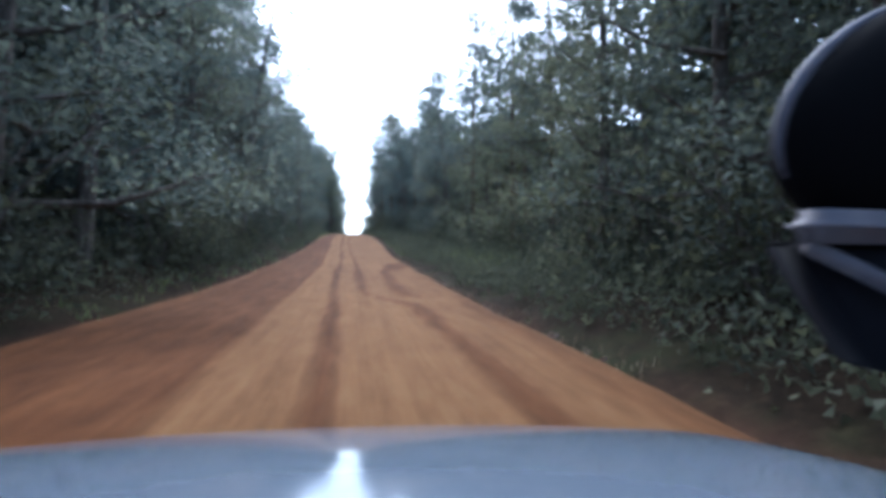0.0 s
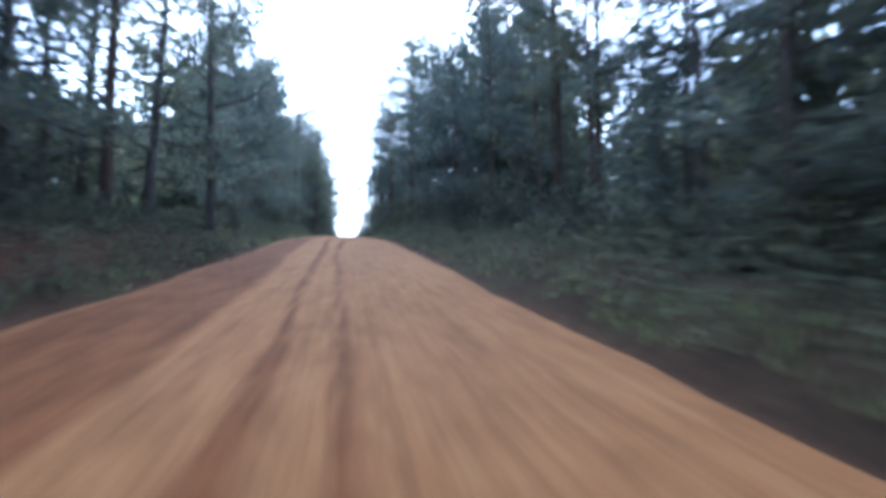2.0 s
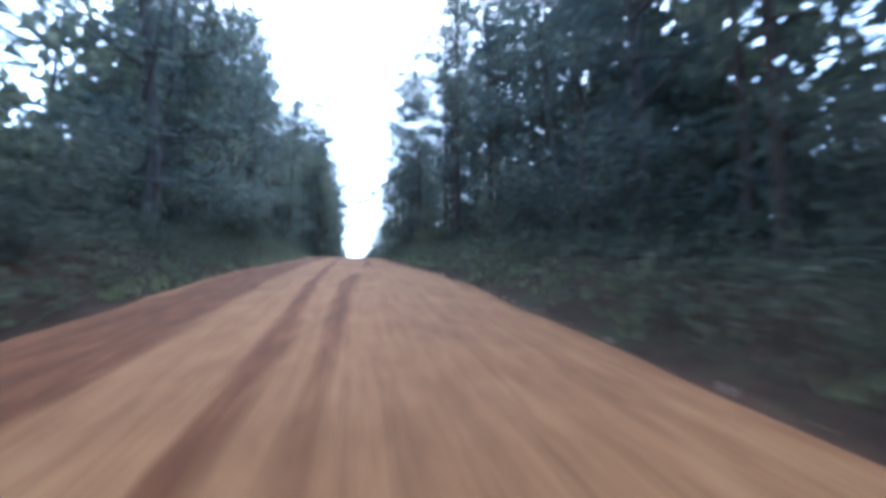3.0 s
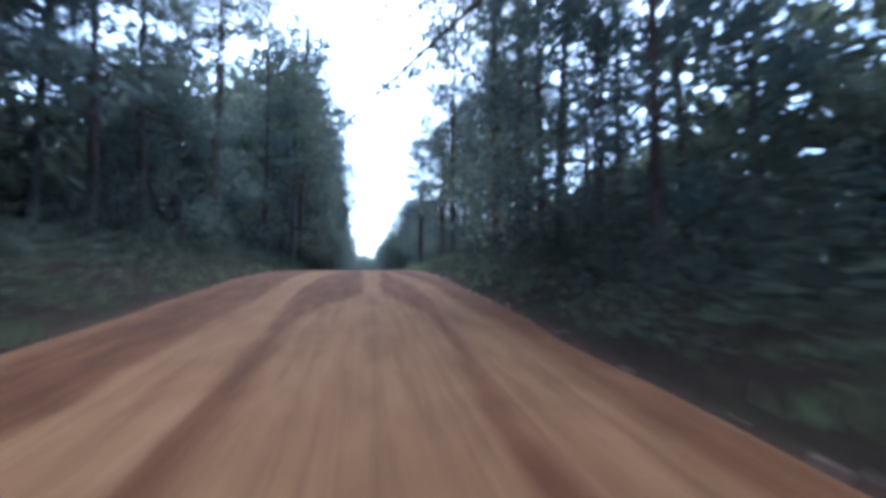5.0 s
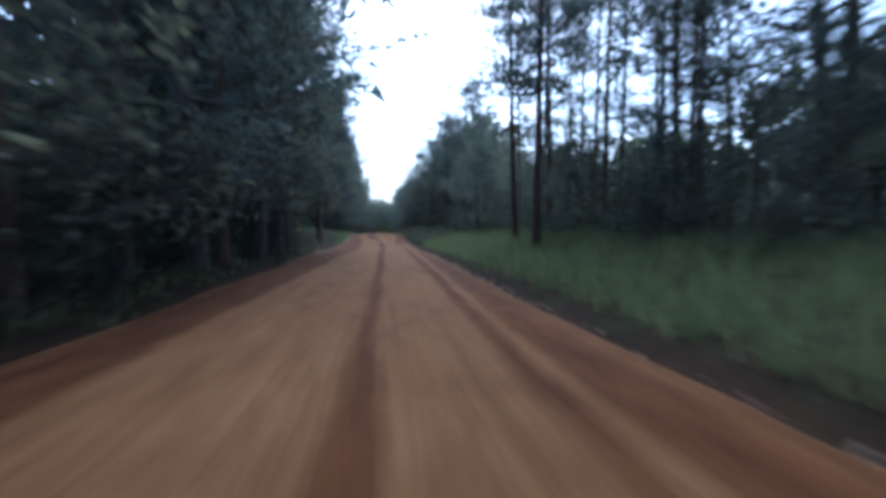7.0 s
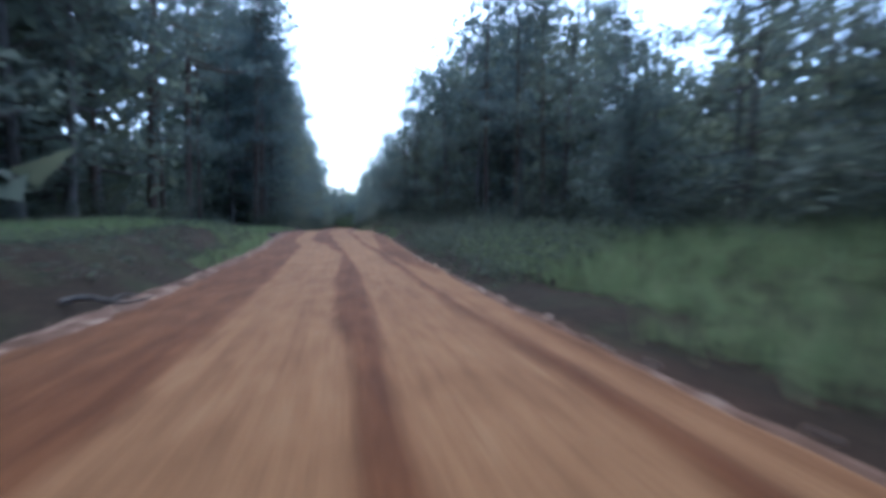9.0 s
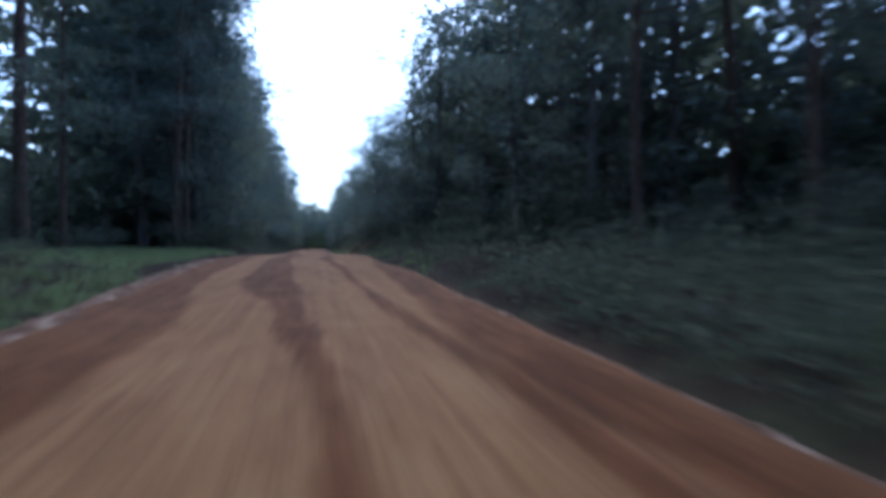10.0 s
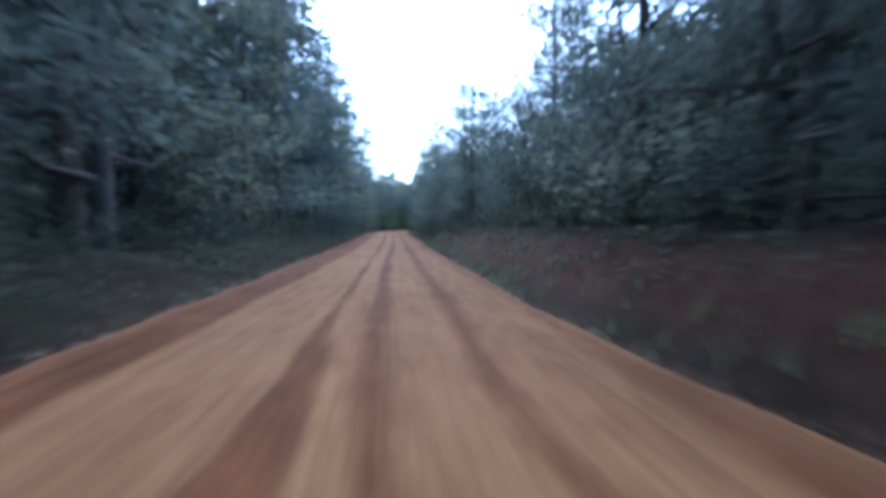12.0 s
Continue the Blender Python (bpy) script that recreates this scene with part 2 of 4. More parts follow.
TRACKS = ((TRACK_OUTER, 0.15, 1.0), (TRACK_MIDDLE, 0.16, 1.0), (TRACK_INNER, 0.28, 0.92), (TRACK_VERGE, 0.34, 0.75))     # rims, softness, how hard it is packed


def make_mesh(name, verts, faces, material, smooth_faces=False):
    me = bpy.data.meshes.new(name)
    me.from_pydata(verts, [], faces)
    me.materials.append(material)
    if smooth_faces:
        me.polygons.foreach_set("use_smooth", [True] * len(me.polygons))
    me.update()
    return me


def grid_faces(nx, ny):
    return [(j * nx + i, j * nx + i + 1, (j + 1) * nx + i + 1, (j + 1) * nx + i) for j in range(ny - 1) for i in range(nx - 1)]


def build_road():
    ys = list(np.arange(-20, 290, 0.6)) + list(np.arange(290, 480, 2.0))
    nx = 76
    verts, worn = [], []
    for y in ys:
        left = ease(y, EDGE_LEFT) + 0.35 + 0.18 * wobble(0, y, 0.35)
        right = ease(y, EDGE_RIGHT) + 0.35 + 0.18 * wobble(9, y, 0.35)
        rims = [(ease(y, [(k, v) for k, v, _ in rows]), ease(y, [(k, v) for k, _, v in rows]), edge, hard) for rows, edge, hard in TRACKS]
        z0, c = road_z(y), bend(y)
        for i in range(nx):
            x = -left + (left + right) * i / (nx - 1)
            w = 0.0
            for a, b, soft_side, hard in rims:
                ja = a + 0.10 * wobble(a * 3, y, 0.22) + 0.05 * wobble(a * 5, y, 0.9)
                jb = b + 0.10 * wobble(b * 3 + 7, y, 0.22) + 0.05 * wobble(b * 5, y, 0.9)
                w = max(w, hard * smooth((x - ja) / soft_side + 0.5) * smooth((jb - x) / soft_side + 0.5) if jb > ja and b > a else 0.0)
            w *= 0.86 + 0.14 * wobble(x, y * 0.4, 1.1)
            border = smooth(1 - min(x + left, right - x) / 0.5)
            pale = max(0.0, wobble(x + 20, y * 0.3, 0.5)) * 0.2
            w = max(w, pale, 0.45 * smooth(1 - abs(min(x + left, right - x) - 0.55) / 0.4) * (0.6 + 0.8 * wobble(x, y, 0.2)))
            crust = max(0.0, 0.55 + 0.9 * wobble(x * 0.1 + (30 if x > 0 else 60), y, 0.16)) * smooth(1 - abs((right if x > 0 else left) - abs(x) - 0.42) / 0.2)
            w = max(w, min(1.0, crust))
            z = z0 - 0.035 * w + 0.06 * crust + 0.02 * wobble(x, y, 1.6) + 0.012 * wobble(x, y * 0.5, 4.0) - 0.22 * border + 0.05 * (1 - (x / 4) ** 2)
            verts.append((x + c, y, z))
            worn.append(w)
    me = make_mesh("road", verts, grid_faces(nx, len(ys)), ROAD, True)
    me.attributes.new("worn", "FLOAT", "POINT").data.foreach_set("value", worn)
    return tagged(new("road", me), "rutted red clay road with pale wheel tracks", "road", kind="structure")


def build_ground():
    xs = ([-900, -500, -250, -120, -70, -45, -32, -25] + list(np.arange(-20, -8, 1.0)) + list(np.arange(-8, -3, 0.3)) + [-3, 0, 2]
          + list(np.arange(2.3, 8, 0.3)) + list(np.arange(8, 20, 1.0)) + [25, 32, 45, 70, 120, 250, 500, 900])
    ys = [-900, -400, -150, -80, -50] + list(np.arange(-30, 290, 1.0)) + list(np.arange(290, 480, 4.0)) + [480, 520, 600, 800, 1100]
    verts, clay = [], []
    for y in ys:
        left, right = ease(y, EDGE_LEFT), ease(y, EDGE_RIGHT)
        for x in xs:
            xx = x + bend(min(y, 480))
            verts.append((xx, y, ground_z(xx, y)))
            clay.append(smooth(1.1 - max(-left - x, x - right) / (0.28 + 0.2 * wobble(x, y, 0.3))))
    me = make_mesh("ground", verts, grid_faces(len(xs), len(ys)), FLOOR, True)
    me.attributes.new("clay", "FLOAT", "POINT").data.foreach_set("value", clay)
    return tagged(new("ground", me), "forest floor of leaf litter with red clay banks", "ground", kind="structure")


build_road()
build_ground()


# ---- plants ----
def part(name, mesh, parent, label=""):
    ob = new(name, mesh)
    ob.parent = parent
    return tagged(ob, label)


def tube(verts, faces, points, radii, sides=6):
    """Adds a tapered limb along the points."""
    start = len(verts)
    for k, p in enumerate(points):
        ahead = (points[min(k + 1, len(points) - 1)] - points[max(k - 1, 0)]).normalized()
        side = ahead.cross(Vector((0.31, 0.94, 0.12))).normalized()
        up = side.cross(ahead)
        for s in range(sides):
            a = 2 * math.pi * s / sides
            verts.append(tuple(p + (side * math.cos(a) + up * math.sin(a)) * radii[k]))
    for k in range(len(points) - 1):
        for s in range(sides):
            a, b = start + k * sides + s, start + k * sides + (s + 1) % sides
            faces.append((a, b, b + sides, a + sides))
    faces.append(tuple(start + (len(points) - 1) * sides + s for s in range(sides)))


def leaves(rng, clumps, count, size, slim=0.5, flat=0.35):
    """Many small leaf sprays round the clumps (centre, radius, height factor)."""
    weight = np.array([r ** 2 for _, r, _ in clumps])
    pick = rng.choice(len(clumps), count, p=weight / weight.sum())
    centre = np.array([tuple(c) for c, _, _ in clumps])[pick]
    radius = np.array([r for _, r, _ in clumps])[pick]
    squash = np.array([s for _, _, s in clumps])[pick]
    way = rng.normal(size=(count, 3))
    way /= np.linalg.norm(way, axis=1)[:, None]
    r = radius * (0.35 + 0.75 * rng.random(count) ** 0.6)
    p = centre + way * r[:, None] * np.stack([np.ones(count), np.ones(count), squash], 1)
    u = rng.normal(size=(count, 3))
    u[:, 2] *= 0.6
    u /= np.linalg.norm(u, axis=1)[:, None]
    nrm = way * 0.6 + rng.normal(size=(count, 3)) * 0.6 + np.array([0, 0, flat])
    v = np.cross(nrm, u)
    v /= np.linalg.norm(v, axis=1)[:, None] + 1e-6
    s = size * (0.6 + 0.8 * rng.random(count))[:, None]
    blade = np.stack([p - u * s * 0.4 - v * s * slim * 0.5, p - u * s * 0.3 + v * s * slim * 0.5, p + u * s * 0.6], 1)
    return blade.reshape(-1, 3).tolist(), [(3 * i, 3 * i + 1, 3 * i + 2) for i in range(count)]


def broadleaf_shape(seed, height, spread, count, size, low=0.12):
    """Wood and leaves of a forest tree: leaning trunk, forking limbs, crown of leaf sprays with gaps."""
    rng = np.random.default_rng(seed)
    verts, faces, clumps = [], [], []
    lean = Vector((rng.normal() * 0.03, rng.normal() * 0.03, 0))
    trunk = [Vector((0, 0, -0.3)) + lean * (height * f) * f + Vector((math.sin(f * 5 + seed) * 0.15, math.cos(f * 4 + seed) * 0.15, height * 0.92 * f))
             for f in np.linspace(0, 1, 8)]
    thick = 0.011 * height + 0.04
    tube(verts, faces, trunk, [thick * (1.25 if k == 0 else 1 - 0.12 * k) for k in range(8)], 8)
    total = int(9 + height * 0.9)
    for k in range(total):
        f = low + (0.95 - low) * (k + 0.5) / total
        base = trunk[0].lerp(trunk[-1], f)
        turn = k * 2.4 + rng.random() * 0.9
        reach = spread * (0.45 + 0.7 * rng.random()) * (1.0 - 0.55 * max(0, f - 0.45) / 0.55)
        rise = reach * (0.25 + 0.45 * rng.random()) * (1 if f > 0.3 else 0.3)
        tip = base + Vector((math.cos(turn) * reach, math.sin(turn) * reach, rise))
        mid = base.lerp(tip, 0.5) + Vector((0, 0, -0.1 * reach + rng.normal() * 0.1))
        r0 = thick * (0.45 - 0.25 * f)
        tube(verts, faces, [base, mid, tip], [r0, r0 * 0.6, r0 * 0.2], 5)
        for g, rad in ((1.0, 0.28), (0.72, 0.26), (0.45, 0.2)):
            c = base.lerp(tip, g) + Vector((rng.normal() * 0.3, rng.normal() * 0.3, rng.normal() * 0.25))
            clumps.append((c, max(0.55, spread * rad * (0.7 + 0.6 * rng.random())), 0.7))
    clumps.append((trunk[-1] + Vector((0, 0, 0.4)), spread * 0.35, 0.9))
    return (verts, faces), leaves(rng, clumps, count, size)


def broadleaf(name, *shape):
    root = new(name)
    wood, green = broadleaf_shape(*shape)
    part("trunk", make_mesh("trunk", *wood, GREY_BARK, True), root)
    part("crown", make_mesh("crown", *green, LEAF), root)
    return root


def pine(seed, height, count, size, bare=0.5, girth=1.0):
    """A tall pine: straight trunk, bare below, ragged whorls of needle tufts above."""
    rng = np.random.default_rng(seed)
    root = new("pine_tree")
    verts, faces, clumps = [], [], []
    sway = rng.normal(size=2) * 0.012

    def at(f):
        return Vector((sway[0] * height * f * f * 2 + 0.08 * math.sin(f * 6 + seed), sway[1] * height * f * f * 2, height * f - 0.3))

    thick = (0.0085 * height + 0.02) * girth
    tube(verts, faces, [at(f) for f in np.linspace(0, 1, 9)], [thick * (1.3 if k == 0 else 1.0 - 0.105 * k) for k in range(9)], 8)
    total = int(height * 1.7)
    for k in range(total):
        f = bare + (0.98 - bare) * (k + rng.random()) / total
        base = at(f)
        turn = rng.random() * 6.283
        top = (f - bare) / (1 - bare)
        reach = height * 0.17 * (1.05 - 0.75 * top) * (0.55 + 0.6 * rng.random())
        tip = base + Vector((math.cos(turn) * reach, math.sin(turn) * reach, reach * (0.05 + 0.5 * top)))
        mid = base.lerp(tip, 0.55) - Vector((0, 0, reach * 0.08))
        r0 = thick * 0.28 * (1.1 - 0.6 * top)
        tube(verts, faces, [base, mid, tip], [r0, r0 * 0.6, r0 * 0.25], 4)
        for g in (1.0, 0.75, 0.5):
            clumps.append((base.lerp(tip, g) + Vector((rng.normal() * 0.2, rng.normal() * 0.2, 0.1)), 0.34 + 0.24 * rng.random() + 0.02 * height, 0.5))
    clumps.append((at(1.0), 0.7, 1.2))
    for k in range(5):       # dead stubs on the bare stem
        base = at(bare * (0.45 + 0.1 * k))
        turn = rng.random() * 6.283
        tip = base + Vector((math.cos(turn), math.sin(turn), -0.1)) * (0.25 + 0.4 * rng.random())
        tube(verts, faces, [base, base.lerp(tip, 0.5), tip], [0.03, 0.02, 0.008], 4)
    part("trunk", make_mesh("trunk", verts, faces, PINE_BARK, True), root)
    part("crown", make_mesh("crown", *leaves(rng, clumps, count, size, 0.22, 0.2), NEEDLE), root)
    return root


def shrub(seed, height, spread, count, size):
    """A many-stemmed thicket bush, leafy to the ground."""
    rng = np.random.default_rng(seed)
    root = new("shrub")
    verts, faces, clumps = [], [], []
    for k in range(9):
        turn = k * 2.4 + rng.random()
        out = spread * (0.25 + 0.7 * rng.random())
        tip = Vector((math.cos(turn) * out, math.sin(turn) * out, height * (0.45 + 0.5 * rng.random())))
        mid = Vector((tip.x * 0.35, tip.y * 0.35, tip.z * 0.55))
        tube(verts, faces, [Vector((tip.x * 0.03, tip.y * 0.03, -0.15)), mid, tip], [0.04, 0.02, 0.008], 4)
        clumps.append((tip, spread * 0.36 * (0.7 + 0.6 * rng.random()), 0.8))
        clumps.append((mid, spread * 0.42 * (0.7 + 0.6 * rng.random()), 0.8))
        clumps.append((Vector((tip.x * 0.8, tip.y * 0.8, height * 0.2)), spread * 0.34, 0.7))
    part("rootstock", make_mesh("rootstock", verts, faces, GREY_BARK, True), root)
    part("foliage", make_mesh("foliage", *leaves(rng, clumps, count, size, 0.55), SHRUB), root)
    return root


KINDS = {
    "oak": [broadleaf("broadleaf_tree", 11 + k, h, s, 5000, 0.225) for k, (h, s) in enumerate([(17, 3.6), (15, 3.4), (18.5, 3.8), (13, 3.2), (16, 3.0)])],
    "fine_oak": [broadleaf("broadleaf_tree", 171 + k, h, s, 7600, 0.18, 0.06) for k, (h, s) in enumerate([(16, 3.4), (18, 3.6)])],
    "fine_round": [broadleaf("small_tree", 181, 10.5, 3.6, 7600, 0.16, 0.06)],
    "round": [broadleaf("small_tree", 31 + k, h, s, 3800, 0.23, 0.08) for k, (h, s) in enumerate([(11, 3.7), (9.5, 3.0), (10, 3.3)])],
    "pine": [pine(51 + k, h, 3600, 0.37, b) for k, (h, b) in enumerate([(20, 0.36), (18, 0.3), (22, 0.42), (16, 0.28)])],
    "slim": [pine(61 + k, h, 3200, 0.38, b, 0.75) for k, (h, b) in enumerate([(21, 0.62), (19, 0.6)])],
    "shrub": [shrub(91 + k, h, s, 1150, 0.15) for k, (h, s) in enumerate([(2.6, 1.7), (3.6, 2.0), (1.8, 1.4)])],
    "inner_oak": [broadleaf("broadleaf_tree", 111 + k, h, s, 1500, 0.46) for k, (h, s) in enumerate([(17, 3.7), (15, 3.5), (18, 3.7)])],
    "inner_round": [broadleaf("small_tree", 131 + k, h, s, 1400, 0.42, 0.08) for k, (h, s) in enumerate([(11, 3.7), (10, 3.2)])],
    "inner_pine": [pine(151 + k, h, 1900, 0.5, b) for k, (h, b) in enumerate([(20, 0.4), (18, 0.34)])],
}
WORDS = {"oak": ("tall leafy broadleaf tree at the roadside", "tree", "roadside trees"),
         "fine_oak": ("tall leafy broadleaf tree at the roadside", "tree", "roadside trees"),
         "fine_round": ("low round-crowned broadleaf tree beside the road", "small tree", "small roadside trees"),
         "round": ("low round-crowned broadleaf tree beside the road", "small tree", "small roadside trees"),
         "pine": ("tall pine with bare trunk and ragged crown", "pine tree", "pines by the road"),
         "slim": ("slender tall pine with a long bare trunk", "pine tree", "pines by the road"),
         "inner_oak": ("tall leafy tree in the second row of the woods", "tree", "woodland trees"),
         "inner_round": ("low leafy tree in the second row of the woods", "small tree", "woodland trees"),
         "inner_pine": ("tall pine in the second row of the woods", "pine tree", "woodland trees"),
         "shrub": ("dark green thicket bush on the verge", "shrub", "verge shrubs")}
used = set()
plant_rng = np.random.default_rng(5)


def plant(kind, which, x, y, scale=1.0, turn=None):
    first = KINDS[kind][which % len(KINDS[kind])]
    turn = plant_rng.random() * 360 if turn is None else turn
    x += bend(y)
    m = pose(x, y, ground_z(x, y), 0, 0, turn)
    made = copy_thing(first, m) if first.name in used else first
    used.add(first.name)
    made.matrix_basis = m @ Matrix.Diagonal((scale, scale, scale, 1))
    label, category, group = WORDS[kind]
    return tagged(made, label, category, group)


# how the woods stand along the road: place, distance of their front from the camera's line, height factor
WOODS_LEFT = [(0, 7.4, 1.05), (30, 7.2, 0.92), (42, 7.6, 1), (48, 8.3, 0.94), (58, 8.3, 1.05), (66, 7.1, 1.05), (72, 7.8, 1), (86, 8.4, 1.03),
              (100, 8.6, 0.92), (110, 9.5, 1), (118, 9.7, 1.03), (122, 9.2, 1), (125.5, 11, 0.95), (138, 10.5, 1.05), (143, 5.1, 1.2), (174, 5, 1.3),
              (180, 9.6, 1.35), (186, 12.2, 1.4), (214, 12.6, 1.4), (220, 12.8, 1.3), (233, 12.5, 1.3), (236, 8.4, 1.35), (252, 8.8, 1.38), (264, 8.4, 1.15),
              (300, 7.2, 1.23), (340, 6.1, 1.05), (352, 6.6, 1), (362, 6.4, 0.74), (373, 6, 0.7)]
WOODS_RIGHT = [(0, 6.6, 0.8), (14, 7, 0.85), (19, 9, 0.9), (25, 9.5, 0.9), (40, 9.3, 0.9), (46, 8.4, 0.85), (50, 8.6, 0.8), (60, 9.2, 0.78),
               (67, 9.7, 0.67), (71, 7.1, 0.87), (90, 7.8, 0.9), (96, 6.7, 1), (102, 7.7, 1), (110, 6.5, 0.97), (118, 6.7, 1.07), (124, 7.2, 1.16),
               (130, 9.8, 0.75), (140, 10.5, 0.58), (182, 10.5, 0.58), (198, 10, 0.62), (204, 10.2, 0.74), (215, 9.9, 0.76), (219, 9.1, 0.75), (223, 8.1, 0.9),
               (236, 6.9, 0.9), (260, 7.4, 0.88), (274, 7.9, 0.8), (300, 6.1, 0.8), (340, 6.8, 0.93), (373, 10, 1)]
MIX_LEFT = [(-30, 42, "oak oak pine"), (42, 62, "pine oak pine"), (62, 120, "oak oak pine"), (120, 140, "round pine round"), (140, 160, "oak oak pine"), (160, 178, "oak"),
            (178, 214, "oak oak oak pine"), (214, 236, "pine pine oak"), (236, 262, "oak oak pine"), (262, 460, "oak oak round pine")]
MIX_RIGHT = [(-30, 18, "round oak oak"), (18, 32, "pine round pine"), (32, 41, "pine round oak"), (41, 54, "oak oak round"), (54, 66, "oak round pine"), (66, 71, "pine"), (71, 100, "oak oak pine"), (100, 138, "pine pine pine round"),
             (138, 190, "round round"), (190, 204, "oak round"), (204, 216, "round pine pine"), (216, 236, "oak oak round"), (236, 460, "oak round round")]
FILL = [broadleaf_shape(71 + k, h, s, 470, 0.86, 0.04) for k, (h, s) in enumerate([(14, 4.2), (11, 4.0), (16, 4.2), (7, 3.6)])] + [broadleaf_shape(81 + k, h, s, 220, 1.35, 0.1) for k, (h, s) in enumerate([(13, 3.9), (10, 3.6)])]
fill_wood, fill_leaf = [], []


def fill(which, x, y, scale, rng=plant_rng):
    """One tree of the joined woodland behind the front rows."""
    x += bend(y)
    z, turn = ground_z(x, y), rng.random() * 6.283
    c, s = math.cos(turn) * scale, math.sin(turn) * scale
    wood, green = FILL[which]
    for (verts, faces), out in (((wood[0][:64], wood[1][:57]), fill_wood), (green, fill_leaf)):
        v = np.array(verts)
        out.append((np.stack([v[:, 0] * c - v[:, 1] * s + x, v[:, 0] * s + v[:, 1] * c + y, v[:, 2] * scale + z], 1), faces))


def joined(name, pieces, material, label, category):
    verts, faces, base = [], [], 0
    for v, f in pieces:
        verts.append(v)
        faces.extend(tuple(i + base for i in face) for face in f)
        base += len(v)
    return tagged(new(name, make_mesh(name, np.concatenate(verts).tolist(), faces, material)), label, category, kind="stuff")


def woods(side, fronts, mix, seeds):
    y = -24.0
    while y < 413:
        rng = np.random.default_rng([seeds[int(y + 24) // 40], 2 + side, int(10 * y) + 400])     # each place its own chance
        lateral, tall = [float(np.interp(y, [f[0] for f in fronts], [f[i] for f in fronts])) for i in (1, 2)]
        kinds = next(m[2] for m in mix if m[0] <= y < m[1]).split()
        glade = side > 0 and 138 <= y < 186          # open pines over a low thicket
        bare_bank = side < 0 and 46 <= y < 68
        thin = side < 0 and (58 <= y < 94 or 145 <= y < 162 or 222 <= y < 244) or side > 0 and (24 <= y < 44 or 56 <= y < 72 or 104 <= y < 112 or 186 <= y < 204)     # sky shows between the stems
        open_wood = glade or (122 <= y < 142 if side < 0 else 98 <= y < 140 or 204 <= y < 213 or y > 245) or thin or y > 300
        for row, gap in enumerate((0.0, 4.2)):
            if side < 0 and (68 <= y < 77 or row and (72 <= y < 90 or 145 <= y < 162 or 222 <= y < 239) or 226 <= y < 236 and int(y / 3.6) % 2) or side > 0 and (row and 64 <= y < 71 or not row and 107 <= y < 111.5):
                continue
            kind = kinds[int(rng.random() * len(kinds))]
            kind = ("inner_" if row or y > 300 or y < -8 else "fine_" if kind != "pine" and (y < 26 or 234 < y < 272) else "") + kind
            if glade and row:
                if rng.random() < 0.4:
                    plant("inner_pine" if rng.random() < 0.6 else "slim", int(rng.random() * 9), side * (lateral + 2.5 + rng.random() * 4), y, 0.9 + 0.2 * rng.random(), 360 * rng.random())
                continue
            plant(kind, int(rng.random() * 9), side * (lateral + gap + rng.normal() * 0.5), y + rng.normal() * 0.8 + row * 1.2,
                  tall * (0.88 + 0.24 * rng.random()) * (1.28 if row and not open_wood else 1.0), 360 * rng.random())
        if y < 340 and (not bare_bank or rng.random() < 0.4):
            plant("shrub", int(rng.random() * 9), side * (lateral + (0.9 if side < 0 and 138 <= y < 178 else -0.9) + rng.normal() * 0.4), y + rng.random() * 3, 0.7 + 0.6 * rng.random(), 360 * rng.random())
        if not glade and not thin:
            if side > 0 and (y < 18 or 42 <= y < 98 or y > 192) or side < 0 and (y < 120 or 178 <= y < 262):
                fill(int(rng.random() * 3), side * (lateral + 6.2 + rng.random()), y + rng.random() * 2, (0.95 if open_wood else 1.3) * tall, rng)
            fill(int(rng.random() * 3), side * (lateral + 8.5 + rng.random() * 2), y + rng.random() * 2, tall * (0.85 + 0.25 * rng.random()) * (1.0 if open_wood else 1.4), rng)
        fill(3, side * (lateral + 5 + rng.random() * 3), y + rng.random() * 3, 0.8, rng)
        if rng.random() < 0.45:
            fill(3, side * (lateral + 13 + rng.random() * 5), y + rng.random() * 3, 1.5, rng)
        y += 3.6 if y < 300 else 4.6


SEEDS_LEFT, SEEDS_RIGHT = [9, 6, 2, 9, 16, 4, 2, 3, 6, 9, 9], [9, 1, 16, 19, 9, 4, 9, 3, 9, 9, 9]
woods(-1, WOODS_LEFT, MIX_LEFT, SEEDS_LEFT)
woods(1, WOODS_RIGHT, MIX_RIGHT, SEEDS_RIGHT)
# the far bend, closed by the wood
for k in range(30):
    fill(k % 3, -24 + 2.0 * k + plant_rng.normal() * 0.5 - bend(394), 394 + plant_rng.normal() * 3, 0.8 + 0.2 * plant_rng.random())
for k in range(3):
    fill(k % 3, -17.5 - plant_rng.random() * 3, 207 + 3 * k, 0.9)
# the forest goes on behind
for y in range(-30, 418, 7):
    for out in (22, 31, 42):
        for side in (-1, 1):
            if side > 0 and 130 < y < 195 and out < 40 or side < 0 and (40 < y < 115 or 212 < y < 262) and out < 41:
                continue
            fill(4 + int(plant_rng.random() * 2), side * (out + plant_rng.random() * 5), y + plant_rng.random() * 5, 0.85 + 0.3 * plant_rng.random())
for k in range(4):
    fill(k % 3, -13.2 - plant_rng.random() * 1.5, 133 + 3.2 * k, 0.95)
close_rng = np.random.default_rng(17)
for k in range(7):
    plant("round", k, -11.0 - 2.4 * close_rng.random(), 129 + 2.2 * k, 0.9 + 0.15 * close_rng.random(), 50 * k)
for y in range(8, 22, 4):
    plant("inner_oak", y, 11.5 + 2.5 * close_rng.random(), y, 0.8, 40 * y)
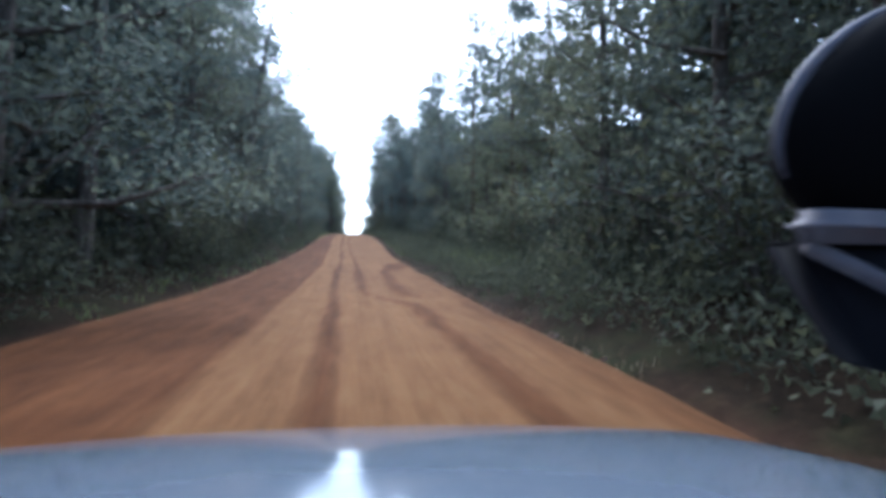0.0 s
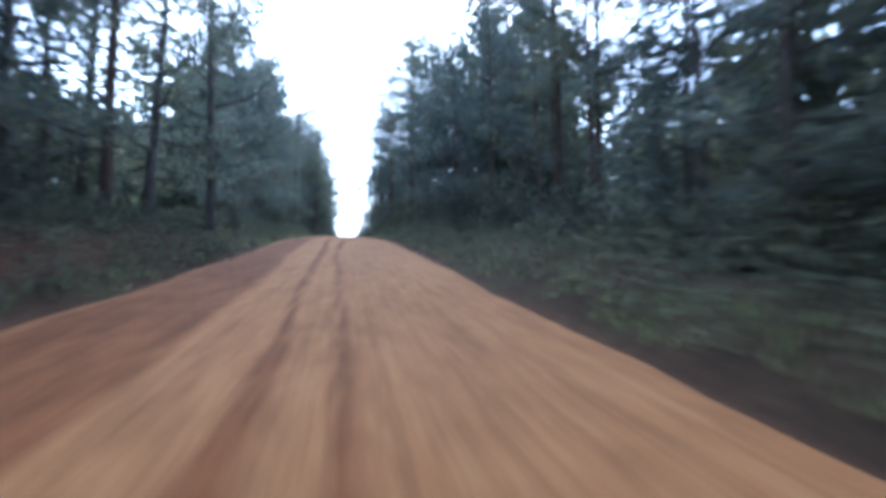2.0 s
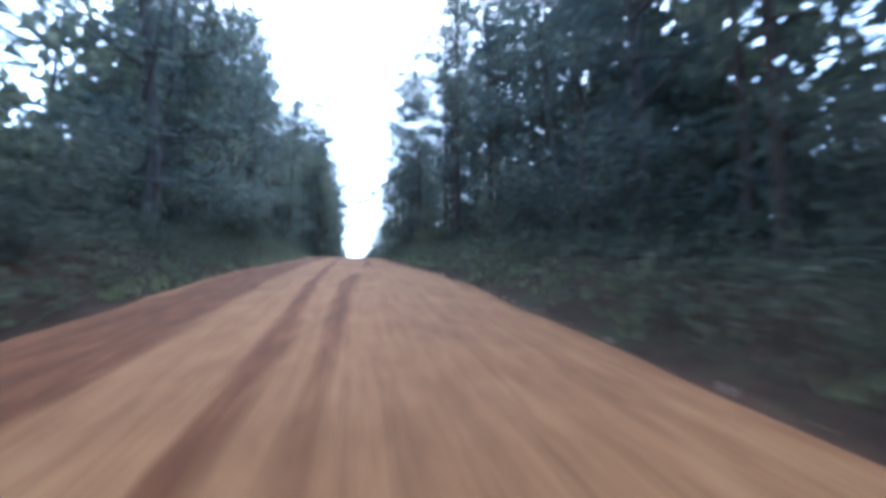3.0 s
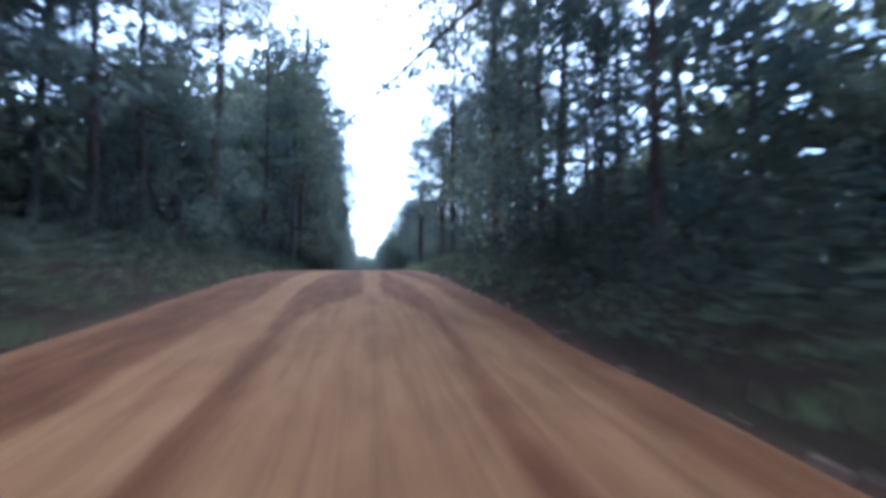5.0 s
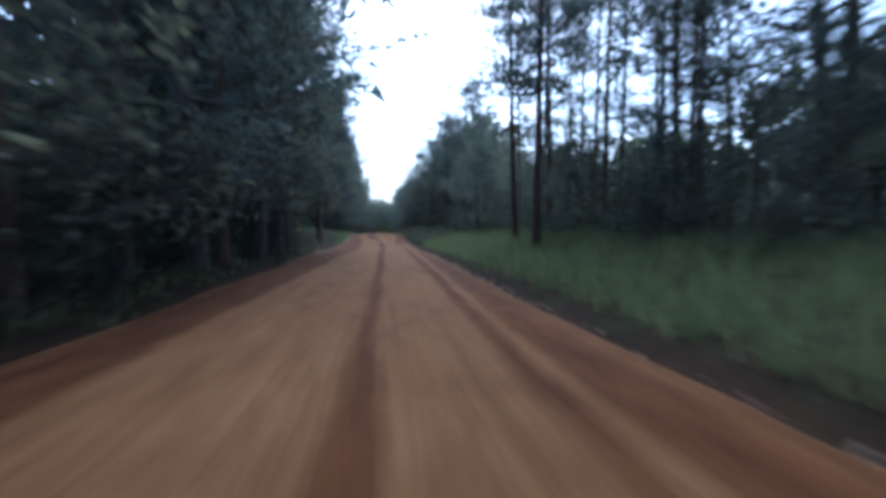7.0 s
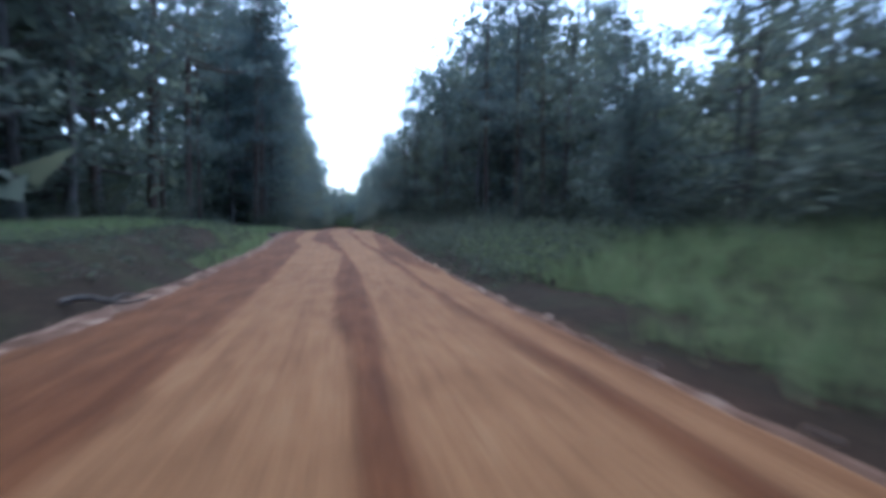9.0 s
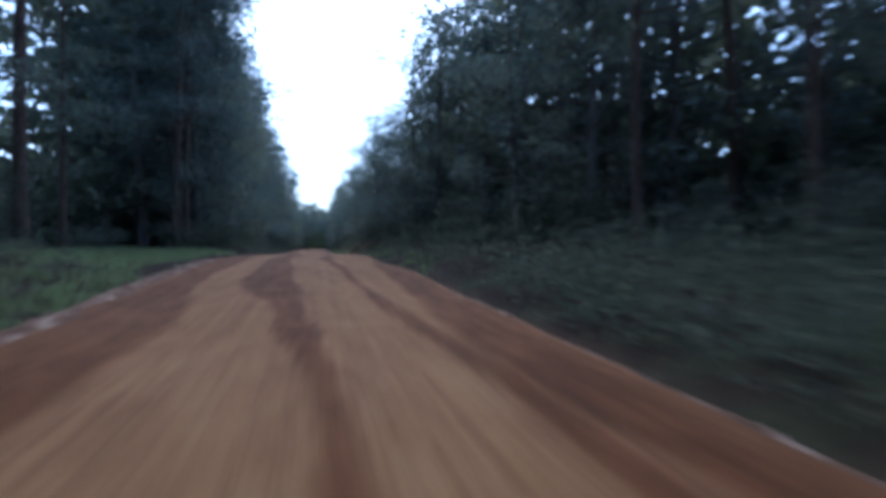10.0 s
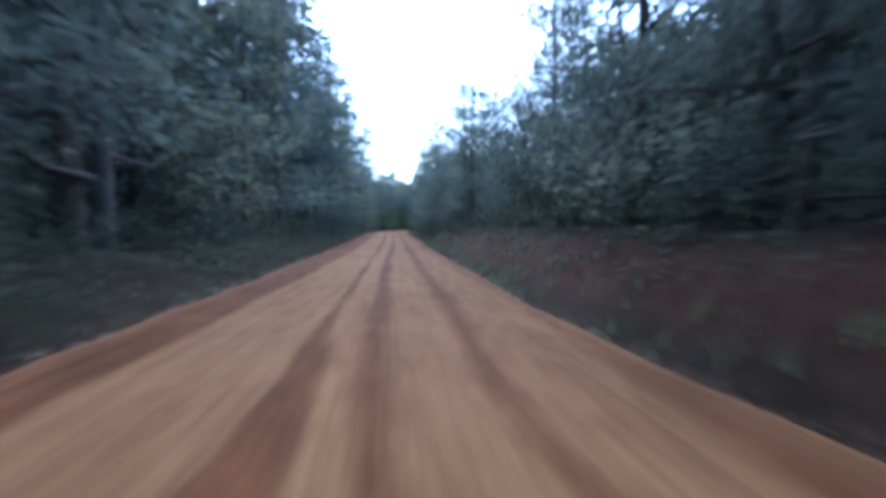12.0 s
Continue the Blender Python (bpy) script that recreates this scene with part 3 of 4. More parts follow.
for k in range(4):
    fill(k % 3, -16.5 - 3.0 * close_rng.random(), 110 + 4.0 * k, 1.4, close_rng)
for k in range(22):
    fill(k % 3, -26 + 3.0 * k + close_rng.random() - bend(412), 408 + 8 * close_rng.random(), 1.1, close_rng)
for k, (x, y) in enumerate(((-11.6, 241), (-11.0, 246.5))):
    plant("fine_oak", 1, x, y, 1.5, 70 * k)
# bushes and low trees on the outer verge of the bend
for k in range(16):
    y = 364 + 1.6 * k
    plant("shrub", k, -6.0 - 3.0 * close_rng.random(), y, 1.2 + 0.5 * close_rng.random(), 50 * k)
for k in range(6):
    plant("round", k, -9.5 - 2.0 * close_rng.random(), 366 + 4.5 * k, 0.75 + 0.2 * close_rng.random(), 70 * k)
for k in range(7):
    plant("round", k, -9.0 + 2.6 * k + close_rng.random() - bend(377 + k), 377 + k, 0.72 + 0.15 * close_rng.random(), 40 * k)
# the deep forest to both sides, plainer with distance
deep_rng = np.random.default_rng(29)


def deep_tree(height, spread):
    verts, faces = [], []
    tube(verts, faces, [Vector((0, 0, -0.3)), Vector((0.2, 0.1, height * 0.8))], [0.2, 0.06], 4)
    clumps = [(Vector((deep_rng.normal() * spread * 0.4, deep_rng.normal() * spread * 0.4, height * f)), spread * 0.5, 0.8) for f in np.linspace(0.25, 0.92, 9)]
    return (verts, faces), leaves(deep_rng, clumps, 110, 2.3)


DEEP = [deep_tree(h, w) for h, w in ((12, 4.2), (14, 4.6), (10, 4.0))]
for out in range(52, 150, 11):
    for y in range(-60, 470, 11):
        for side in (-1, 1):
            wood, green = DEEP[int(deep_rng.random() * 3)]
            x, yy, size = side * (out + 8 * deep_rng.random()) + bend(min(y, 420)), y + 9 * deep_rng.random(), 0.8 + 0.4 * deep_rng.random()
            at = np.array([x, yy, ground_z(x, yy)])
            fill_wood.append((np.array(wood[0]) * size + at, wood[1]))
            fill_leaf.append((np.array(green[0]) * size + at, green[1]))
joined("woodland_stems", fill_wood, GREY_BARK, "grey stems of the woodland behind the roadside trees", "woodland")
joined("woodland", fill_leaf, LEAF, "dense dark green woodland behind the roadside trees", "woodland")

# single trees that stand out: the low round crown and thin pines on one side, open pines over the grass on the other
plant("fine_round", 0, -7.2, 149, 1.75)
plant("round", 2, -8.5, 126, 0.9)
plant("slim", 0, -8.2, 130, 1.0)
plant("slim", 1, -8.6, 132, 1.05)
for k, (px, py) in enumerate([(6.7, 162), (7.2, 168), (6.4, 137.5), (6.2, 141), (10.2, 171), (12.0, 150), (10.6, 164), (11.2, 158), (10.8, 174), (11.5, 152), (11.0, 181), (10.9, 146), (12.2, 169)]):
    plant("slim" if k > 5 else "pine", k, px, py, 0.95 + 0.05 * (k % 3))
plant("round", 1, 8.4, 186, 1.0)
for k, (px, py) in enumerate([(12.6, 159.5), (13.6, 164), (14.0, 155)]):
    plant("oak", k, px, py, 0.92 + 0.05 * k, 80 * k)
for k, (px, py) in enumerate([(10.5, 137.5), (12.0, 142.5), (12.4, 161.0), (12.6, 147.5), (13.2, 153.5), (13.4, 139.0), (12.8, 167.0), (13.0, 175.0)]):
    plant("pine", 2 * k + 1, px, py, 0.95 + 0.06 * (k % 3))
for k, (px, py) in enumerate([(-8.2, 239), (-8.8, 243.5), (-8.8, 250)]):
    plant("slim", 2 * k, px, py, 1.25)
plant("fine_oak", 1, -8.8, 240, 1.1)
for k, (px, py) in enumerate([(9.6, 62.5), (9.8, 59.0), (5.9, 123), (7.0, 127)]):
    plant("pine", k, px, py, 1.05)


def limb_tree(root, place, spine, seed, sprays, size, label, category):
    """Sets a tree at its place and gives it one long limb out over the road, through places of the road's line."""
    x, y, turn = place
    base = pose(x, y, ground_z(x, y), 0, 0, turn)
    root.matrix_basis = base
    points = [base.inverted() @ Vector((px, py, road_z(py) + up)) for px, py, up in spine]
    verts, faces = [], []
    tube(verts, faces, points, [0.12 - 0.1 * k / (len(points) - 1) for k in range(len(points))], 6)
    rng = np.random.default_rng(seed)
    clumps = [(points[i].lerp(points[i + 1], f) + Vector((rng.normal() * 0.2, rng.normal() * 0.3, rng.normal() * 0.2)), 0.42 + 0.2 * rng.random(), 0.6)
              for i in range(len(points) - 1) for f in (0.3, 0.65, 1.0)]
    limb = part("overhanging_limb", make_mesh("overhanging_limb", verts, faces, PINE_BARK, True), root)
    part("needles", make_mesh("needles", *leaves(rng, clumps, sprays, size, 0.3, 0.2), NEEDLE), limb)
    tagged(root, label, category)


limb_tree(pine(67, 17, 3000, 0.32, 0.45), (6.3, 110.5, 20), ((6.2, 110.6, 9.4), (3.7, 111, 7.9), (1.3, 114, 6.3), (-0.9, 117, 4.8)), 8, 700, 0.26,
          "pine with a long limb drooping over the road", "pine tree")
limb_tree(pine(68, 23, 3400, 0.34, 0.5), (-5.2, 187, 75), ((-5.1, 187, 16.0), (-2.0, 186.4, 16.9), (1.0, 185.8, 17.3), (3.7, 185.2, 18.3)), 9, 800, 0.3,
          "tall pine with a long limb out over the road", "pine tree")


# ---- the car from which the drive is filmed, at the place where it begins ----
def bonnet_z(u, v):
    """Height of the bonnet over the road, u across it and v ahead of the eye."""
    return 1.264 - 0.11 * max(0.0, v - 0.2) - 0.30 * max(0.0, v - 0.5) ** 2 - 0.075 * u ** 2 - 0.35 * max(0.0, abs(u) - 0.62) ** 1.5


def paint(name, colour, rough, metal, coat, dusty=0.0, gloss=0.5):
    m, n, l, b = shader(name)
    dust = noise_node(n, l, 9.0, 5.0, 0.65)
    l.new(mixed(n, l, ramp(n, l, dust, [(0.5, (0, 0, 0)), (0.85, (dusty, dusty, dusty))]), colour, (0.36, 0.29, 0.24)), b.inputs["Base Color"])
    b.inputs["Roughness"].default_value, b.inputs["Metallic"].default_value, b.inputs["Coat Weight"].default_value = rough, metal, coat
    b.inputs["Specular IOR Level"].default_value = gloss
    bumped(n, l, b, noise_node(n, l, 60.0, 3.0), 0.04, 0.003)
    return m


def shell(name, bm_fill, material, parent, label=""):
    bm = bmesh.new()
    bm_fill(bm)
    bmesh.ops.recalc_face_normals(bm, faces=bm.faces)
    me = bpy.data.meshes.new(name)
    bm.to_mesh(me)
    bm.free()
    me.materials.append(material)
    me.polygons.foreach_set("use_smooth", [True] * len(me.polygons))
    return part(name, me, parent, label)


def rounded(bm, size, at, bevel):
    made = bmesh.ops.create_cube(bm, size=1.0, matrix=Matrix.Translation(at) @ Matrix.Diagonal((*size, 1)))
    edges = {e for v in made["verts"] for e in v.link_edges}
    bmesh.ops.bevel(bm, geom=list(edges), offset=bevel, segments=3, affect="EDGES")


def build_car():
    body = paint("silver_blue_paint", (0.078, 0.094, 0.120), 0.1, 0.0, 0.0, 0.12, 0.4)
    black = paint("black_plastic", (0.004, 0.004, 0.005), 0.8, 0.0, 0.0, 0.0, 0.05)
    rubber = paint("tyre_rubber", (0.02, 0.02, 0.02), 0.85, 0.0, 0.0)
    steel = paint("dull_steel", (0.45, 0.45, 0.46), 0.4, 0.9, 0.0)
    trim = paint("worn_grey_trim", (0.10, 0.10, 0.125), 0.7, 0.1, 0.0, 0.5, 0.3)
    dull = paint("dark_blue_plastic", (0.008, 0.009, 0.014), 0.7, 0.0, 0.0, 0.0, 0.15)
    glassy = paint("lamp_cover", (0.5, 0.52, 0.56), 0.12, 0.2, 0.8)
    car = new("car")
    slope = math.degrees(math.atan(float(np.interp(1.0, STEP_Y, SLOPES))))
    car.matrix_basis = pose(-0.14, 0.0, road_z(0.0), slope, 0, 0)

    def bonnet(bm):
        us, vs = np.linspace(-0.78, 0.78, 33), np.linspace(0.2, 1.3, 25)
        top = [[bm.verts.new((u, v, bonnet_z(u, v))) for u in us] for v in vs]
        low = [[bm.verts.new((u, v, bonnet_z(u, v) - 0.03)) for u in us] for v in vs]
        for rows, flip in ((top, False), (low, True)):
            for j in range(len(vs) - 1):
                for i in range(len(us) - 1):
                    q = (rows[j][i], rows[j][i + 1], rows[j + 1][i + 1], rows[j + 1][i])
                    bm.faces.new(q[::-1] if flip else q)
        for j in range(len(vs) - 1):
            for i in (0, len(us) - 1):
                bm.faces.new((top[j][i], top[j + 1][i], low[j + 1][i], low[j][i]))
        for i in range(len(us) - 1):
            for j in (0, len(vs) - 1):
                bm.faces.new((top[j][i], top[j][i + 1], low[j][i + 1], low[j][i]))

    shell("bonnet", bonnet, body, car, "silver-blue bonnet mirroring the sky")
    for side in (-1, 1):
        shell("fender", lambda bm: rounded(bm, (0.13, 1.15, 0.30), (side * 0.83, 0.72, 0.60), 0.05), body, car)
        shell("headlight", lambda bm: rounded(bm, (0.34, 0.10, 0.16), (side * 0.58, 1.31, 0.62), 0.04), glassy, car, "clear headlight cover")
        wheel = shell("wheel", lambda bm: bmesh.ops.create_cone(bm, cap_ends=True, segments=24, radius1=0.19, radius2=0.19, depth=0.20,
                      matrix=pose(side * 0.74, 0.75, 0.34, 0, 90, 0)), steel, car)

        def ring(bm):
            around, across = 32, 10
            rows = []
            for a in range(around):
                t = 2 * math.pi * a / around
                rows.append([bm.verts.new((side * 0.74 + 0.105 * math.cos(2 * math.pi * c / across), 0.75 + math.cos(t) * (0.26 + 0.085 * math.sin(2 * math.pi * c / across)),
                                           0.34 + math.sin(t) * (0.26 + 0.085 * math.sin(2 * math.pi * c / across)))) for c in range(across)])
            for a in range(around):
                for c in range(across):
                    bm.faces.new((rows[a][c], rows[a][(c + 1) % across], rows[(a + 1) % around][(c + 1) % across], rows[(a + 1) % around][c]))

        shell("tyre", ring, rubber, wheel)
    shell("front_panel", lambda bm: rounded(bm, (1.56, 0.10, 0.36), (0, 1.26, 0.60), 0.04), body, car)
    shell("grille", lambda bm: rounded(bm, (0.74, 0.05, 0.18), (0, 1.315, 0.62), 0.02), black, car, "black grille")
    shell("bumper", lambda bm: rounded(bm, (1.70, 0.20, 0.24), (0, 1.30, 0.36), 0.07), body, car)
    shell("chassis", lambda bm: rounded(bm, (1.25, 1.30, 0.22), (0, 0.60, 0.42), 0.05), black, car)
    shell("dashboard", lambda bm: rounded(bm, (1.60, 0.42, 0.50), (0, 0.02, 0.82), 0.08), black, car, "black dashboard")

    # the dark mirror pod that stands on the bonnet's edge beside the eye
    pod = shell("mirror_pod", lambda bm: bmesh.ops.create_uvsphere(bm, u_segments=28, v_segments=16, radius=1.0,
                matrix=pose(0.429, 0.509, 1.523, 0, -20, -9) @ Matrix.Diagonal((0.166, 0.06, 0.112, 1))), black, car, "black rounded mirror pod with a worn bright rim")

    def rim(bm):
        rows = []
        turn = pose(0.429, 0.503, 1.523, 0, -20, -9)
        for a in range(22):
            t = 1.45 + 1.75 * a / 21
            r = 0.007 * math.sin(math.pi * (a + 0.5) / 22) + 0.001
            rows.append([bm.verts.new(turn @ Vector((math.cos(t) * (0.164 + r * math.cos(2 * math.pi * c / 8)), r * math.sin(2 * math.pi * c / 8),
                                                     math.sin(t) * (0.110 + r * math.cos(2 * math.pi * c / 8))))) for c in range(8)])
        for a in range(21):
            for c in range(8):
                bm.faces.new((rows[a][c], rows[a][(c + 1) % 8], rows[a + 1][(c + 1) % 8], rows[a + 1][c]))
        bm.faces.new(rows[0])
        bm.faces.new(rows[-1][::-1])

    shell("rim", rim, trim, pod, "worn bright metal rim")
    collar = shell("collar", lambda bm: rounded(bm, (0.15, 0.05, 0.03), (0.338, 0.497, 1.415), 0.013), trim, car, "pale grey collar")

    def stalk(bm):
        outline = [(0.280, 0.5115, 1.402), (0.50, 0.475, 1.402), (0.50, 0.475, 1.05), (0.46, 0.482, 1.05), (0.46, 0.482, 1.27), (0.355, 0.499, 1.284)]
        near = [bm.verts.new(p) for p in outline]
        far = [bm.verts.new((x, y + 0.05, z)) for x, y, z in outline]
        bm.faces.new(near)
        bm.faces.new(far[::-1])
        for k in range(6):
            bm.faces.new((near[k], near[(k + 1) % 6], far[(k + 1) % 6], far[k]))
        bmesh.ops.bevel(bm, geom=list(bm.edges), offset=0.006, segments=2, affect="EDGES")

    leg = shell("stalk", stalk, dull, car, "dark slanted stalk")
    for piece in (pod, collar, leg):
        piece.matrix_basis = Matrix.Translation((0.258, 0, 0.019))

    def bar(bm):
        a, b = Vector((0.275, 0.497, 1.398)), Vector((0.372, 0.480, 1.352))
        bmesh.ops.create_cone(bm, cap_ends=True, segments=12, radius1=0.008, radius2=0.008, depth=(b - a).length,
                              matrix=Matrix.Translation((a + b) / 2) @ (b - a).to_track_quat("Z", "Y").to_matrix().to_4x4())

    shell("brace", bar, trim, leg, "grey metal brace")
    tagged(car, "silver-blue car front on the clay road with a dark mirror pod", "car")


build_car()


# ---- undergrowth and grass ----
def scatter(rng, count, low, high, near, far, side):
    """Places on a verge between two distances past the road's edge."""
    out = []
    for _ in range(count):
        y = low + (high - low) * rng.random()
        edge = ease(y, EDGE_LEFT) if side < 0 else ease(y, EDGE_RIGHT)
        x = side * (edge + near + (far - near) * rng.random()) + bend(y)
        out.append((x, y, ground_z(x, y)))
    return np.array(out)


def weeds(rng, spots, tall, per, size):
    """Low leafy sprays round each spot, as loose quads."""
    n = len(spots)
    h = tall * (0.35 + 0.9 * rng.random(n)) * (0.55 + 0.9 * np.array([0.5 + 0.5 * wobble(a, b, 0.28) for a, b, _ in spots]))
    p = np.repeat(spots, per, 0) + rng.normal(size=(n * per, 3)) * np.array([0.28, 0.28, 0])
    p[:, 2] += np.repeat(h, per) * rng.random(n * per)
    m = n * per
    u = rng.normal(size=(m, 3))
    u /= np.linalg.norm(u, axis=1)[:, None]
    v = np.cross(u, rng.normal(size=(m, 3)) + np.array([0, 0, 0.6]))
    v /= np.linalg.norm(v, axis=1)[:, None]
    s = size * (0.6 + 0.8 * rng.random(m))[:, None]
    leaf = np.stack([p - u * s * 0.4 - v * s * 0.28, p - u * s * 0.3 + v * s * 0.28, p + u * s * 0.6], 1).reshape(-1, 3)
    return leaf, [(3 * i, 3 * i + 1, 3 * i + 2) for i in range(m)]


def blades(rng, spots, tall, per, width):
    """Tufts of grass blades, each a bent sliver."""
    n = len(spots) * per
    p = np.repeat(spots, per, 0) + rng.normal(size=(n, 3)) * np.array([0.12, 0.12, 0])
    p[:, 2] -= 0.04
    h = tall * (0.5 + 0.8 * rng.random(n))
    turn = rng.random(n) * 6.283
    side = np.stack([np.cos(turn), np.sin(turn), np.zeros(n)], 1) * width * 0.5
    lean = np.stack([rng.normal(size=n), rng.normal(size=n), np.zeros(n)], 1) * h[:, None] * 0.22
    up = np.stack([np.zeros(n), np.zeros(n), h], 1)
    blade = np.stack([p - side, p + side, p + up + lean * 1.4], 1).reshape(-1, 3)
    return blade, [(3 * i, 3 * i + 1, 3 * i + 2) for i in range(n)]


green_rng = np.random.default_rng(21)
growth = []
for side, low, high, near, far, count, tall in (
        (-1, -15, 44, 0.5, 4.0, 1600, 1.1), (-1, 44, 82, 0.5, 4.2, 1700, 0.8), (-1, 76, 120, 0.8, 5.0, 1700, 0.8), (-1, 120, 178, 0.7, 5.0, 1700, 0.9),
        (-1, 178, 216, 0.9, 4.6, 650, 0.3), (-1, 236, 355, 0.4, 4.0, 2800, 1.3),
        (1, -15, 18, 0.6, 4.5, 1900, 0.8), (1, 16, 38, 0.8, 8.0, 2300, 0.8), (1, 34, 135, 0.7, 4.5, 3600, 0.9), (1, 135, 210, 4.5, 9.5, 2300, 1.5),
        (1, 192, 212, 0.6, 5.0, 1300, 0.9), (1, 205, 355, 0.9, 4.8, 3500, 1.3)):
    growth.append(weeds(green_rng, scatter(green_rng, int(count * 0.58), low, high, near, far, side), tall, 16, 0.125))
joined("undergrowth", growth, SHRUB, "dark leafy undergrowth along the road verges", "undergrowth")
grass = []
for side, low, high, near, far, count, tall in (
        (1, 19, 34, 2.0, 6.5, 1000, 0.5), (1, 132, 186, 0.7, 7.0, 4000, 0.6), (1, 186, 204, 1.6, 7.0, 1200, 0.6), (-1, 184, 222, 3.4, 8.6, 5200, 0.42), (-1, 198, 216, 0.2, 0.9, 260, 0.3), (-1, 220, 238, 2.5, 9.0, 1500, 0.35), (-1, 205, 236, 0.8, 6.0, 1500, 0.3),
        (1, 215, 300, 0.3, 1.5, 260, 0.3), (-1, 0, 178, 0.3, 1.2, 450, 0.25), (1, 40, 132, 0.6, 1.8, 420, 0.22)):
    grass.append(blades(green_rng, scatter(green_rng, count, low, high, near, far, side), tall, 6, 0.04))
# paler grass colour on these leaves stands in for haze before the dark far wood
thicket = [weeds(green_rng, scatter(green_rng, 420, 360, 382, 0.4, 4.0, -1), 3.6, 26, 0.22)]
joined("thicket", thicket, GRASS, "green leafy thicket on the outer verge of the bend, coloured paler for haze", "thicket")
joined("grass", grass, GRASS, "green grass growing on the road verges", "grass")
straw = []
for side, low, high, near, far, count in ((-1, 165, 222, 0.0, 0.35, 420), (1, 5, 30, 0.1, 0.5, 160), (1, 140, 200, 0.0, 0.16, 120), (-1, 236, 270, 0.1, 0.5, 200),
                                          (1, 225, 262, 0.1, 0.5, 220)):
    straw.append(blades(green_rng, scatter(green_rng, count, low, high, near, far, side), 0.12, 5, 0.025))
straw.append(blades(green_rng, scatter(green_rng, 620, 186, 214, 6.4, 7.6, -1), 0.5, 7, 0.035))


def lumps(rng, spots, size):
    """Uneven clods of dried clay."""
    verts, faces = [], []
    for x, y, z in spots:
        b, r = len(verts), size * (0.35 + rng.random() ** 2)
        for k in range(5):
            a = k * 1.2566 + rng.random() * 0.6
            verts.append((x + math.cos(a) * r * (0.7 + 0.6 * rng.random()), y + math.sin(a) * r * (0.7 + 0.9 * rng.random()), z - 0.03))
        for k in range(5):
            a = k * 1.2566 + rng.random() * 0.8
            verts.append((x + math.cos(a) * r * 0.6, y + math.sin(a) * r * 0.6, z + r * (0.35 + 0.5 * rng.random())))
        for k in range(5):
            m = (k + 1) % 5
            faces.append((b + k, b + m, b + 5 + m, b + 5 + k))
        faces.append(tuple(b + 5 + k for k in range(5)))
    return np.array(verts), faces


def dry_clay(name, scale, stops):
    m, n, l, b = shader(name)
    l.new(ramp(n, l, noise_node(n, l, scale, 5.0), stops), b.inputs["Base Color"])
    b.inputs["Roughness"].default_value = 1.0
    b.inputs["Specular IOR Level"].default_value = 0.05
    return m


CRUST = dry_clay("pale_dry_clay", 8.0, [(0.3, (0.12, 0.078, 0.053)), (0.7, (0.26, 0.195, 0.150))])
MUD = dry_clay("dried_mud", 2.2, [(0.35, (0.045, 0.024, 0.014)), (0.55, (0.082, 0.048, 0.031)), (0.66, (0.175, 0.125, 0.092))])
clods = [lumps(green_rng, scatter(green_rng, count, low, high, -0.05, 0.32, side), 0.06) for side, low, high, count in (
    (-1, 166, 226, 900), (1, 6, 40, 260), (1, 60, 130, 300), (1, 140, 200, 500), (-1, 234, 268, 300), (1, 226, 270, 420))]
clods.append(lumps(green_rng, scatter(green_rng, 900, 168, 228, -0.45, 0.25, -1), 0.11))
clods.append(lumps(green_rng, scatter(green_rng, 420, 176, 222, -0.3, 0.15, 1), 0.09))
joined("clay_clods", clods, CRUST, "pale dried clay clods along the road's edge", "clay clods")


